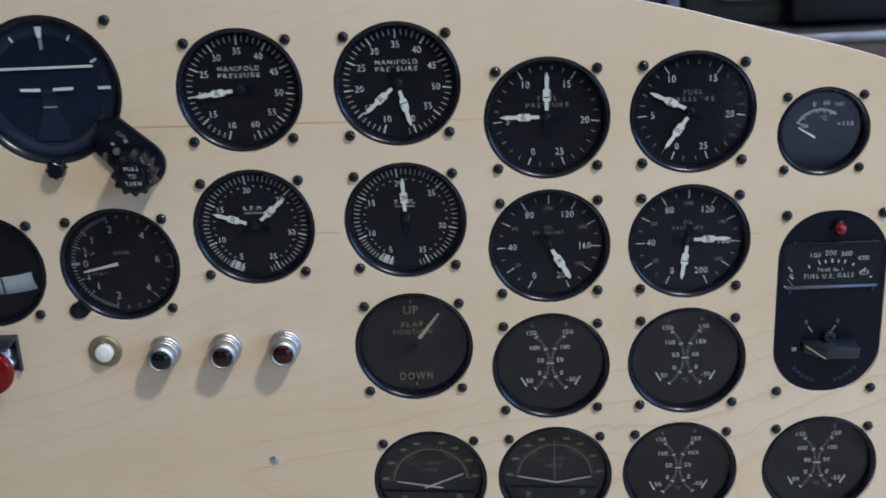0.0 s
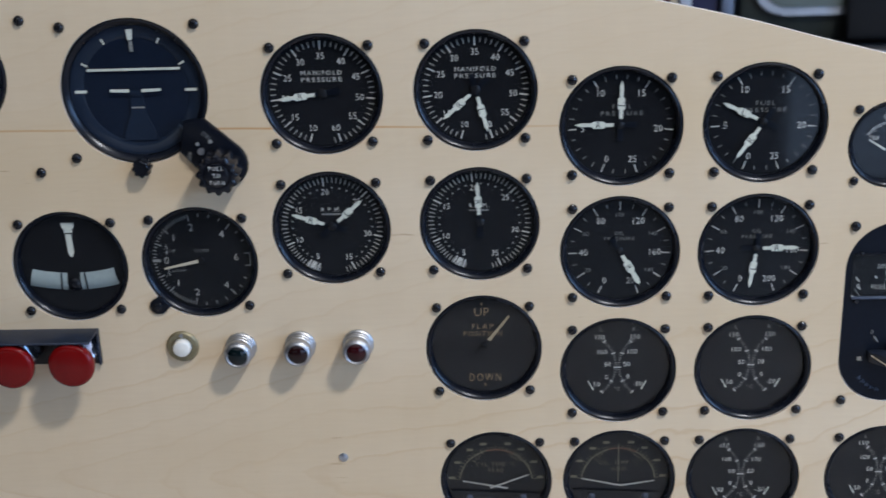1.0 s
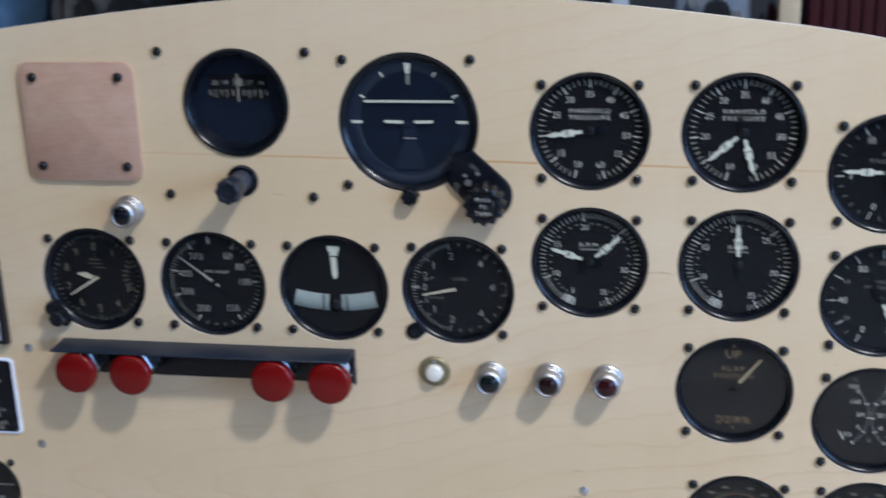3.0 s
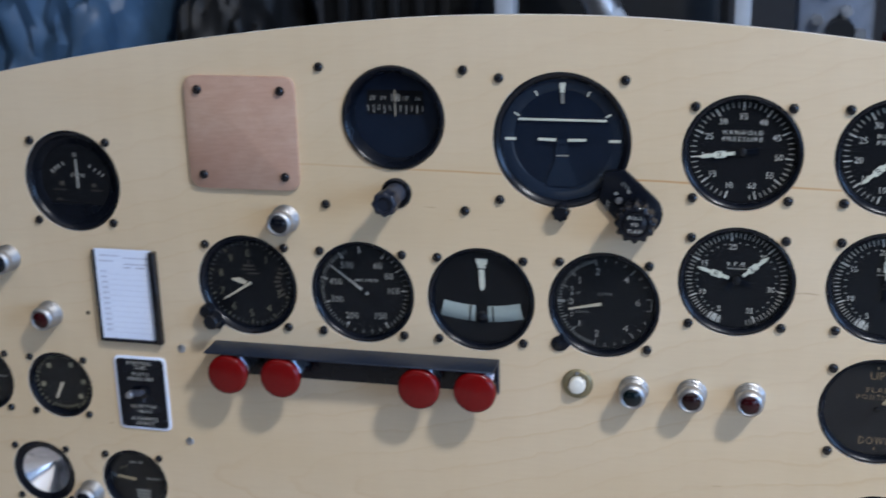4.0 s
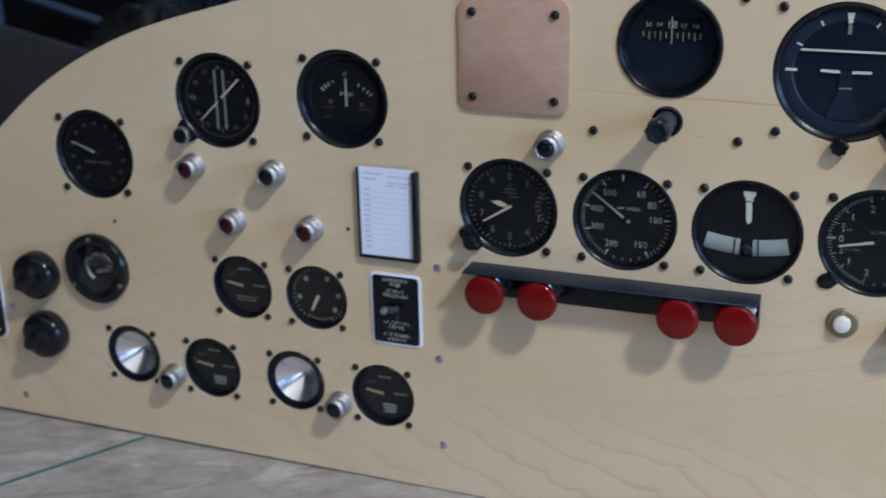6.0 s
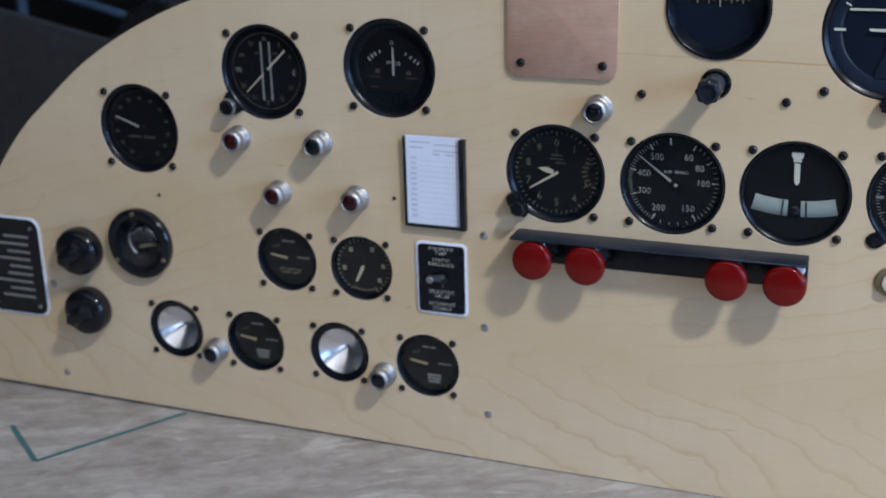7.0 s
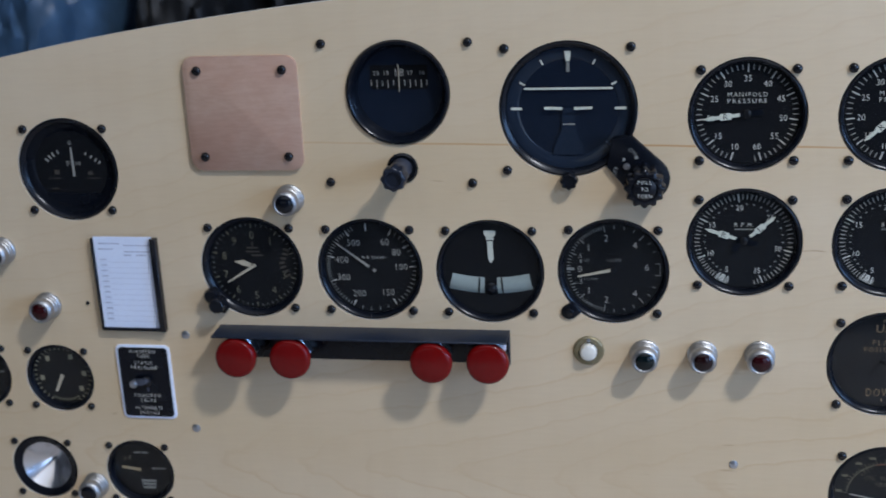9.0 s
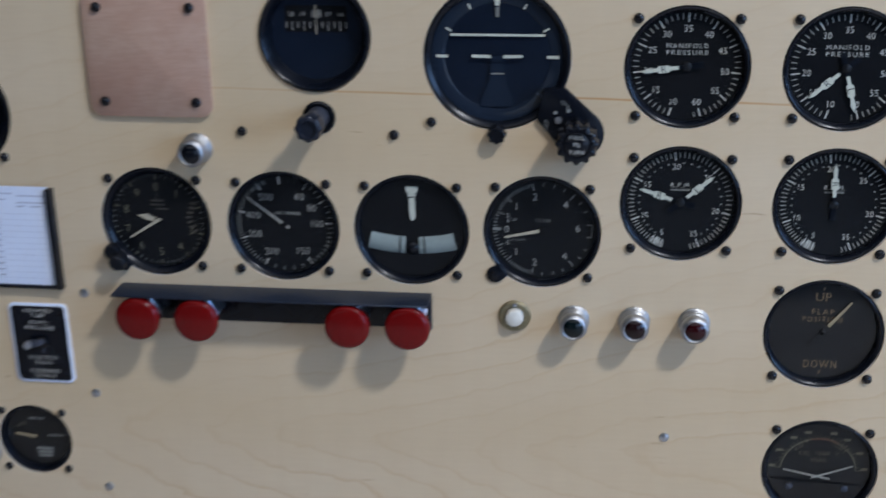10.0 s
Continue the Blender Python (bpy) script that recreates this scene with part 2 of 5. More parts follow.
INDIGO = worn("dark_blue_lens", (0.003, 0.0040, 0.007), 0.12, 0, 0.45, 200, 0.2, 0)
KHAKI = worn("khaki_print", (0.150, 0.135, 0.085), 0.6, 0, 0.3, 1500, 0.25, 0)
FELT = worn("green_felt_pen", (0.075, 0.17, 0.18), 0.8, 0, 0.2, 600, 0.3, 0)
CONCRETE = worn("concrete", (0.26, 0.26, 0.265), 0.75, 0, 0.3, 30, 0.25, 0.3)
WALL = worn("painted_wall", (0.12, 0.12, 0.125), 0.8, 0, 0.3, 40, 0.12, 0.2)
CEIL = worn("painted_ceiling", (0.45, 0.45, 0.45), 0.85, 0, 0.3, 40, 0.1, 0.2)

# ---- building helpers; a panel thing has x to the right, z up and -y out towards the room ----


def P3(u, v, w):
    return (u, -w, v)


def part(name, bm, material, parent, label="", smooth=True, kind=""):
    me = bpy.data.meshes.new(name)
    bmesh.ops.recalc_face_normals(bm, faces=bm.faces)
    if name == "glass" and sum(f.normal.y * f.calc_area() for f in bm.faces) > 0:
        bmesh.ops.reverse_faces(bm, faces=bm.faces[:])
    bm.to_mesh(me)
    bm.free()
    me.materials.append(material)
    if smooth:
        me.polygons.foreach_set("use_smooth", [True] * len(me.polygons))
        me.set_sharp_from_angle(angle=radians(38))
    ob = new(name, me)
    ob.parent = parent
    return tagged(ob, label, kind=kind)


def shared(name, me, parent, x=0, y=0, z=0):
    ob = new(name, me)
    ob.parent, ob.location = parent, (x, y, z)
    return ob


def thing(name, x, z, label, category, group="", y=0.0):
    ob = new(name)
    ob.empty_display_size = 0.02
    ob.location = (x, y, z + Z0)
    return tagged(ob, label, category, group)


def lathe(profile, seg=48, bm=None, u=0.0, v=0.0, squash=1.0):
    """Turns (radius, w) points round the axis that points out of the panel."""
    bm = bm or bmesh.new()
    rings = []
    for r, w in profile:
        if r < 1e-6:
            rings.append([bm.verts.new(P3(u, v, w))])
        else:
            rings.append([bm.verts.new(P3(u + r * math.cos(a), v + r * squash * math.sin(a), w))
                          for a in (2 * math.pi * k / seg for k in range(seg))])
    for a, b in zip(rings, rings[1:]):
        for k in range(seg):
            j = (k + 1) % seg
            f = [a[k % len(a)], a[j % len(a)], b[j % len(b)], b[k % len(b)]]
            f = list(dict.fromkeys(f))
            if len(f) > 2:
                bm.faces.new(f)
    return bm


def prism(points, w0, w1, bm=None, bevel=0.0):
    """A flat outline given in u, v, thick from w0 out to w1."""
    bm = bm or bmesh.new()
    lo, hi = [bm.verts.new(P3(*p, w0)) for p in points], [bm.verts.new(P3(*p, w1)) for p in points]
    n, made = len(points), []
    made.append(bm.faces.new(hi))
    made.append(bm.faces.new(lo[::-1]))
    for k in range(n):
        made.append(bm.faces.new((lo[k], lo[(k + 1) % n], hi[(k + 1) % n], hi[k])))
    if bevel:
        bmesh.ops.bevel(bm, geom=list(made[0].edges), offset=bevel, segments=2, affect="EDGES", profile=0.5)
    return bm


def bar(u0, u1, v0, v1, w0, w1, bm=None, bevel=0.0):
    return prism([(u0, v0), (u1, v0), (u1, v1), (u0, v1)], w0, w1, bm, bevel)


def rounded(hw, hh, r, n=7, u=0.0, v=0.0):
    out = []
    for cx, cy, a0 in ((hw - r, hh - r, 0), (r - hw, hh - r, 90), (r - hw, r - hh, 180), (hw - r, r - hh, 270)):
        out += [(u + cx + r * math.cos(radians(a0 + 90 * k / n)), v + cy + r * math.sin(radians(a0 + 90 * k / n))) for k in range(n + 1)]
    return out


def ray_bar(bm, angle, r0, r1, width, w, u=0.0, v=0.0):
    """A printed tick that points at the dial's centre."""
    c, s, h = math.cos(radians(angle)), math.sin(radians(angle)), width / 2
    q = [(u + r0 * c - h * s, v + r0 * s + h * c), (u + r0 * c + h * s, v + r0 * s - h * c),
         (u + r1 * c + h * s, v + r1 * s - h * c), (u + r1 * c - h * s, v + r1 * s + h * c)]
    bm.faces.new([bm.verts.new(P3(*p, w)) for p in q])


def flat(bm, points, w):
    bm.faces.new([bm.verts.new(P3(*p, w)) for p in points])


def dash(bm, u, v, length, height, w, turn=0.0):
    c, s = math.cos(radians(turn)), math.sin(radians(turn))
    flat(bm, [(u + a * c - b * s, v + a * s + b * c) for a, b in
              ((-length / 2, -height / 2), (length / 2, -height / 2), (length / 2, height / 2), (-length / 2, height / 2))], w)


LETTERS = {}


def thinned(pts, faces, d):
    """Draws the edges of flat lettering in by d, for finer strokes."""
    edges, out = set(), {}
    for f in faces:
        turn = sum(pts[a][0] * pts[b][1] - pts[b][0] * pts[a][1] for a, b in zip(f, f[1:] + f[:1]))
        ring = f if turn > 0 else f[::-1]
        edges.update(zip(ring, ring[1:] + ring[:1]))
    for a, b in edges:
        if (b, a) not in edges:
            q = Vector((pts[b][1] - pts[a][1], pts[a][0] - pts[b][0]))
            if q.length > 1e-7:
                for k in (a, b):
                    out.setdefault(k, []).append(q.normalized())
    made = list(pts)
    for k, ns in out.items():
        n = sum(ns, Vector((0, 0)))
        if n.length > 0.2:
            n = n.normalized() * d / max(0.5, n.length / len(ns))
            made[k] = (pts[k][0] - n.x, pts[k][1] - n.y)
    return made


def letters(text):
    """Flat outline of a text one unit high and centred, from the built-in font."""
    if text not in LETTERS:
        data = bpy.data.curves.new("lettering", "FONT")
        data.body, data.resolution_u, data.fill_mode, data.space_character = text, 2, "FRONT", 1.32 if len(text) > 3 else 1.06
        ob = new("lettering", data)
        me = bpy.data.meshes.new_from_object(ob.evaluated_get(bpy.context.evaluated_depsgraph_get()))
        pts = [tuple(p.co[:2]) for p in me.vertices]
        pts = thinned(pts, [tuple(f.vertices) for f in me.polygons], 0.008)
        x0, x1 = min(p[0] for p in pts), max(p[0] for p in pts)
        y0, y1 = min(p[1] for p in pts), max(p[1] for p in pts)
        LETTERS[text] = ([((x - (x0 + x1) / 2) / (y1 - y0), (y - (y0 + y1) / 2) / (y1 - y0)) for x, y in pts],
                         [tuple(f.vertices) for f in me.polygons], (x1 - x0) / (y1 - y0))
        bpy.data.objects.remove(ob)
        bpy.data.curves.remove(data)
        bpy.data.meshes.remove(me)
    return LETTERS[text]


def write(bm, text, u, v, height, w, width=None, turn=0.0):
    pts, faces, aspect = letters(text)
    kx = width / aspect if width else height
    c, s = math.cos(radians(turn)), math.sin(radians(turn))
    vs = [bm.verts.new(P3(u + x * kx * c - y * height * s, v + x * kx * s + y * height * c, w)) for x, y in pts]
    for f in faces:
        try:
            bm.faces.new([vs[k] for k in f])
        except ValueError:
            pass


def screw_mesh(name, r, h, slot_turn):
    """A domed, slotted screw head."""
    bm = lathe([(r, -0.001), (r, 0.0004), (r * 0.94, h * 0.5), (r * 0.72, h * 0.82), (r * 0.4, h * 0.97), (0, h)], 16)
    g = r * 0.10
    for side in (-g, g):
        bmesh.ops.bisect_plane(bm, geom=bm.verts[:] + bm.edges[:] + bm.faces[:], plane_co=(side, 0, 0), plane_no=(1, 0, 0))
    for f in [f for f in bm.faces if abs(f.calc_center_median().x) < g * 0.9 and -f.calc_center_median().y > h * 0.3]:
        for q in f.verts:
            if abs(q.co.x) < g * 1.05 and -q.co.y > h * 0.35:
                q.co.y = -h * 0.35 if abs(q.co.x) < g * 0.5 else q.co.y
    bmesh.ops.delete(bm, geom=[f for f in bm.faces if abs(f.calc_center_median().x) < g * 0.9 and -f.calc_center_median().y > h * 0.3], context="FACES")
    bar(-g, g, -r * 0.9, r * 0.9, 0.0, h * 0.80, bm)
    bmesh.ops.rotate(bm, verts=bm.verts, cent=(0, 0, 0), matrix=Matrix.Rotation(radians(slot_turn), 3, "Y"))
    bmesh.ops.recalc_face_normals(bm, faces=bm.faces)
    me = bpy.data.meshes.new(name)
    bm.to_mesh(me)
    bm.free()
    me.materials.append(OILED)
    me.polygons.foreach_set("use_smooth", [True] * len(me.polygons))
    me.set_sharp_from_angle(angle=radians(50))
    return me


SCREWS = [screw_mesh("screw", 0.0034, 0.0026, a) for a in (12, 48, 95, 140)]
SMALL_SCREWS = [screw_mesh("screw", 0.0030, 0.0023, a) for a in (30, 75, 120)]


def screws(parent, places, small=False):
    pool = SMALL_SCREWS if small else SCREWS
    for u, v in places:
        shared("screw", random.choice(pool), parent, u, 0, v)


def square(d):
    return [(-d / 2, d / 2), (d / 2, d / 2), (-d / 2, -d / 2), (d / 2, -d / 2)]


def tube(points, r, bm=None, seg=12):
    bm = bm or bmesh.new()
    pts, rings = [Vector(p) for p in points], []
    for k, p in enumerate(pts):
        d = (pts[min(k + 1, len(pts) - 1)] - pts[max(k - 1, 0)]).normalized()
        a = d.orthogonal().normalized()
        b = d.cross(a)
        rings.append([bm.verts.new(p + r * (math.cos(2 * math.pi * j / seg) * a + math.sin(2 * math.pi * j / seg) * b)) for j in range(seg)])
    for a, b in zip(rings, rings[1:]):
        off = min(range(seg), key=lambda s: sum((a[j].co - b[(j + s) % seg].co).length for j in range(seg)))
        for j in range(seg):
            bm.faces.new((a[j], a[(j + 1) % seg], b[(j + 1 + off) % seg], b[(j + off) % seg]))
    bm.faces.new(rings[0][::-1])
    bm.faces.new(rings[-1])
    return bm


# ---- the panel ----
HOLES = []          # round openings: x, z, radius


def panel_outline():
    """The arched top, mirrored about the board's middle, and the straight foot."""
    half = [(0.0, 0.3768), (0.07, 0.3752), (0.14, 0.3700), (0.22, 0.3612), (0.31, 0.3490), (0.40, 0.3330), (0.45, 0.3205),
            (0.53, 0.2982), (0.592, 0.2722), (0.646, 0.2402), (0.690, 0.2043), (0.722, 0.1755), (0.758, 0.130), (0.785, 0.070),
            (0.797, 0.0)]
    mid = 0.066
    droop = [0.0055 * min(1.0, max(0.0, (x - 0.30) / 0.13)) for x, _ in half]
    arch = smooth_line([(mid - x, z) for x, z in half[::-1]] + [(mid + x, z - d) for (x, z), d in list(zip(half, droop))[1:]])
    return [(-0.733, -0.0818)] + arch + [(0.865, -0.0868), (0.40, -0.0868), (-0.16, -0.0858)]


def smooth_line(pts, steps=5):
    out = []
    for k in range(len(pts) - 1):
        p0, p1, p2, p3 = pts[max(0, k - 1)], pts[k], pts[k + 1], pts[min(len(pts) - 1, k + 2)]
        for j in range(steps):
            t = j / steps
            out.append(tuple(0.5 * (2 * b + (c - a) * t + (2 * a - 5 * b + 4 * c - d) * t * t + (3 * b - a - 3 * c + d) * t ** 3)
                             for a, b, c, d in zip(p0, p1, p2, p3)))
    return out + [pts[-1]]


def cut_board(name, outline, holes, thick, material, y_front=0.0):
    """A board with real openings, front face at y_front."""
    cu = bpy.data.curves.new(name, "CURVE")
    cu.dimensions, cu.fill_mode, cu.extrude = "2D", "BOTH", thick / 2
    cu.bevel_depth, cu.bevel_resolution = 0.0, 0
    loops = [outline] + [[(x + r * math.cos(2 * math.pi * k / 64), z + r * math.sin(2 * math.pi * k / 64)) for k in range(64)] if not isinstance(r, list)
                         else r for x, z, r in holes]
    for pts in loops:
        sp = cu.splines.new("POLY")
        sp.points.add(len(pts) - 1)
        for p, (x, z) in zip(sp.points, pts):
            p.co = (x, z, 0, 1)
        sp.use_cyclic_u = True
    tmp = new("board_outline", cu)
    me = bpy.data.meshes.new_from_object(tmp.evaluated_get(bpy.context.evaluated_depsgraph_get()))
    bpy.data.objects.remove(tmp)
    bpy.data.curves.remove(cu)
    bm = bmesh.new()
    bm.from_mesh(me)
    bmesh.ops.remove_doubles(bm, verts=bm.verts, dist=1e-6)
    bm.to_mesh(me)
    bm.free()
    me.name = name
    me.transform(Matrix.Translation((0, y_front + thick / 2, 0)) @ Matrix.Rotation(radians(90), 4, "X"))
    me.materials.clear()
    me.materials.append(material)
    ob = new(name, me)
    return ob


# ---- instruments ----
W_DIAL, W_MARK, W_GLASS = -0.0060, -0.0058, -0.0024


def dial_gauge(name, x, z, label, category, group="", r=0.0396, pitch=0.0629, dial=DIAL, lip=0.0038, small=False, glass=True, screw=True, face=True):
    """A round instrument let into the board from behind: case, bezel, dial, glass and four screws."""
    g = thing(name, x, z, label, category, group)
    HOLES.append((x, z, r + 0.0003))
    part("case", lathe([(r - 0.0015, -0.012), (r - 0.002, -0.07), (r * 0.5, -0.073), (0, -0.073)], 40), CASE, g)
    part("bezel", lathe([(r - 0.0015, -0.012), (r, -0.010), (r, -0.0016), (r - 0.0006, -0.0008), (r - 0.0016, -0.0005), (r - 0.0028, -0.0012),
                         (r - lip + 0.0004, -0.0026), (r - lip, -0.0034), (r - lip, -0.0075)], 64), BLACK, g)
    if face:
        part("dial", lathe([(r - lip + 0.0003, W_DIAL), (0, W_DIAL)], 48), dial, g)
    if glass:
        pane = part("glass", lathe([(r - lip + 0.0002, W_GLASS - 0.0004), (r * 0.5, W_GLASS - 0.0001), (0, W_GLASS)], 48), GLASS, g)
        pane.visible_shadow = False
    if screw:
        screws(g, square(pitch), small)
    return g


def lance(name, g, angle, r0, r1, width, letter="", w=-0.0046, material=LUME, label=""):
    """A long instrument pointer: narrow root, lettered box, lance head."""
    bm = bmesh.new()
    c, s, h = math.cos(radians(angle)), math.sin(radians(angle)), width / 2
    k = r1 - r0
    shape = [(r0, -h * 0.48), (r0 + k * 0.22, -h * 0.48), (r0 + k * 0.25, -h), (r0 + k * 0.52, -h), (r0 + k * 0.57, -h * 0.48),
             (r0 + k * 0.84, -h * 0.56), (r1, 0), (r0 + k * 0.84, h * 0.56), (r0 + k * 0.57, h * 0.48), (r0 + k * 0.52, h),
             (r0 + k * 0.25, h), (r0 + k * 0.22, h * 0.48), (r0, h * 0.48)]
    prism([(a * c - b * s, a * s + b * c) for a, b in shape], w, w + 0.0005, bm)
    p = part(name, bm, material, g, label, smooth=False)
    if letter:
        lb, m = bmesh.new(), r0 + k * 0.39
        write(lb, letter, m * c, m * s, width * 0.86, w + 0.0006, width * 0.66, angle if abs(angle % 360 - 180) > 90 else angle - 180)
        part("pointer_letter", lb, DIAL, p)
    tail = bmesh.new()
    prism([(a * c - b * s, a * s + b * c) for a, b in ((r0 + 0.0005, -h * 0.5), (r0 + 0.0005, h * 0.5), (-r1 * 0.36, h * 0.9), (-r1 * 0.36, -h * 0.9))],
          w - 0.0003, w - 0.00005, tail)
    part("counterweight", tail, BODY, p, "blackened pointer tail", smooth=False)
    return p


def hub(g, r=0.0032, w=-0.0040, material=DIAL):
    part("hub", lathe([(r, -0.006), (r, w - 0.0004), (r * 0.8, w), (0, w)], 20), material, g)


def needle(g, angle, r0, r1, width, tip=0.35, w=-0.0046, material=LUME, u=0.0, v=0.0):
    c, s, h = math.cos(radians(angle)), math.sin(radians(angle)), width / 2
    bm = prism([(u + a * c - b * s, v + a * s + b * c) for a, b in ((r0, -h), (r1, -h * tip), (r1, h * tip), (r0, h))], w, w + 0.0004)
    return part("pointer", bm, material, g, smooth=False)


def scale_ring(g, angle_of, values, r0, r1, width, material=WHITE, name="tick_marks"):
    """Many fine ticks are one printed ring; the few long ones are a part each."""
    if name == "major_ticks":
        for q in values:
            ray_bar(bm := bmesh.new(), angle_of(q), r0, r1, width, W_MARK)
            part("major_tick", bm, material, g, smooth=False)
        return
    bm = bmesh.new()
    for q in values:
        ray_bar(bm, angle_of(q), r0, r1, width, W_MARK)
    part(name, bm, material, g, smooth=False, kind="stuff")


def numerals(g, angle_of, items, r, height, material=WHITE):
    for q, text in items:
        a = radians(angle_of(q))
        write(bm := bmesh.new(), text, r * math.cos(a), r * math.sin(a), height * 1.06, W_MARK, letters(text)[2] * height * 0.93)
        part("numeral", bm, material, g, smooth=False)


def lines(g, rows, material=WHITE, name="lettering"):
    for text, u, v, height, width in rows:
        write(bm := bmesh.new(), text, u, v, height, W_MARK, width)
        part(name, bm, material, g, smooth=False)


def dashes(g, rows, material=DIM, name="small_print"):
    """Print too small to read, as plain bars: u, v, length, height[, turn]."""
    bm = bmesh.new()
    for row in rows:
        dash(bm, row[0], row[1], row[2], row[3], W_MARK, row[4] if len(row) > 4 else 0)
    return part(name, bm, material, g, smooth=False, kind="stuff")


def spans(u0, u1, v, height, n, seed):
    """A line of unreadable print: n word-like bars between u0 and u1."""
    rnd = random.Random(seed)
    cuts = [rnd.uniform(0.6, 1.4) for _ in range(n)]
    k, out, at = (u1 - u0) / sum(cuts), [], u0
    for c in cuts:
        out.append((at + c * k * 0.42, v, c * k * 0.84, height))
        at += c * k
    return out


def manifold_gauge(x, z, label, pointers):
    g = dial_gauge("manifold_pressure_gauge", x, z, label, "pressure gauge", "manifold pressure gauges")

    def ang(q):
        return 90 - (q - 35) * 6.5
    scale_ring(g, ang, [q for q in range(10, 62) if q % 5], 0.0303, 0.0340, 0.00058, MID)
    scale_ring(g, ang, range(10, 65, 5), 0.0284, 0.0341, 0.0008, WHITE, "major_ticks")
    numerals(g, ang, [(q, str(q)) for q in range(10, 65, 5)], 0.0243, 0.0040)
    lines(g, [("MANIFOLD", 0, 0.0132, 0.0030, 0.0262), ("PRESSURE", 0, 0.0088, 0.0030, 0.0262)])
    for k, (a, letter) in enumerate(pointers):
        lance("pointer", g, a, 0.0050, 0.0292, 0.0046, letter, -0.0050 + 0.0009 * k)
    hub(g)
    return g


def tachometer(x, z, label, pointers):
    g = dial_gauge("tachometer", x, z, label, "tachometer", "tachometers")
    known = ((3.5, 256), (5, 243), (10, 203), (15, 152), (20, 98), (25, 44), (30, -14), (35, -66), (36.5, -80))

    def ang(q):
        return float(np.interp(q, [k for k, _ in known], [a for _, a in known]))
    scale_ring(g, ang, [q / 2 for q in range(8, 73) if q % 10], 0.0302, 0.0340, 0.00058, MID)
    scale_ring(g, ang, [4.25, 4.75, 5, 5.25, 5.75, 10, 15, 20, 25, 30, 35], 0.0284, 0.0342, 0.0008, WHITE, "major_ticks")
    numerals(g, ang, [(q, str(q)) for q in range(5, 40, 5)], 0.0243, 0.0038)
    dashes(g, [(0.0268 * math.cos(radians(ang(q))), 0.0268 * math.sin(radians(ang(q))), 0.0013, 0.0010) for q in range(6, 36) if q % 5], DIM, "minor_numbers")
    lines(g, [("R.P.M.", 0, 0.0115, 0.0030, 0.0130)])
    dashes(g, spans(-0.0065, 0.0065, 0.0083, 0.0012, 5, 3), DIM)
    for k, (a, letter) in enumerate(pointers):
        lance("pointer", g, a, 0.0056, 0.0282, 0.0046, letter, -0.0050 + 0.0009 * k)
    hub(g)
    return g


def fuel_pressure_gauge(x, z, label, pointers):
    g = dial_gauge("fuel_pressure_gauge", x, z, label, "pressure gauge", "fuel pressure gauges")

    def ang(q):
        return 249 - q * 12.8
    scale_ring(g, ang, [q for q in range(0, 26) if q % 5] + [26, -1], 0.0300, 0.0330, 0.0005, DIM)
    scale_ring(g, ang, range(0, 30, 5), 0.0284, 0.0338, 0.0006, WHITE, "major_ticks")
    numerals(g, ang, [(q, str(q)) for q in range(0, 30, 5)], 0.0245, 0.0042)
    lines(g, [("FUEL", 0.0008, 0.0120, 0.0029, 0.0120), ("PRESSURE", 0.0008, 0.0075, 0.0029, 0.0270)], DIM)
    for k, (a, letter) in enumerate(pointers):
        lance("pointer", g, a, 0.0045, 0.0295, 0.0046, letter, -0.0050 + 0.0009 * k)
    hub(g, 0.0026)
    return g


def oil_pressure_gauge(x, z, label, pointers):
    g = dial_gauge("oil_pressure_gauge", x, z, label, "pressure gauge", "oil pressure gauges")

    def ang(q):
        return 246 - q * 1.565
    scale_ring(g, ang, range(10, 200, 20), 0.0302, 0.0330, 0.0005, DIM)
    scale_ring(g, ang, range(0, 220, 20), 0.0282, 0.0340, 0.00055, WHITE, "major_ticks")
    numerals(g, ang, [(q, str(q)) for q in range(0, 240, 40)], 0.0240, 0.0042)
    dim = bmesh.new()
    for q in range(20, 200, 40):
        write(dim, str(q), 0.0250 * math.cos(radians(ang(q))), 0.0250 * math.sin(radians(ang(q))), 0.0028, W_MARK)
    part("small_numerals", dim, DIM, g, smooth=False, kind="stuff")
    lines(g, [("OIL", 0, 0.0118, 0.0026, 0.0062), ("PRESSURE", 0, 0.0080, 0.0024, 0.0200)], DIM)
    for k, (a, letter) in enumerate(pointers):
        lance("pointer", g, a, 0.0040, 0.0282, 0.0046, letter, -0.0050 + 0.0009 * k)
    hub(g, 0.0026)
    return g


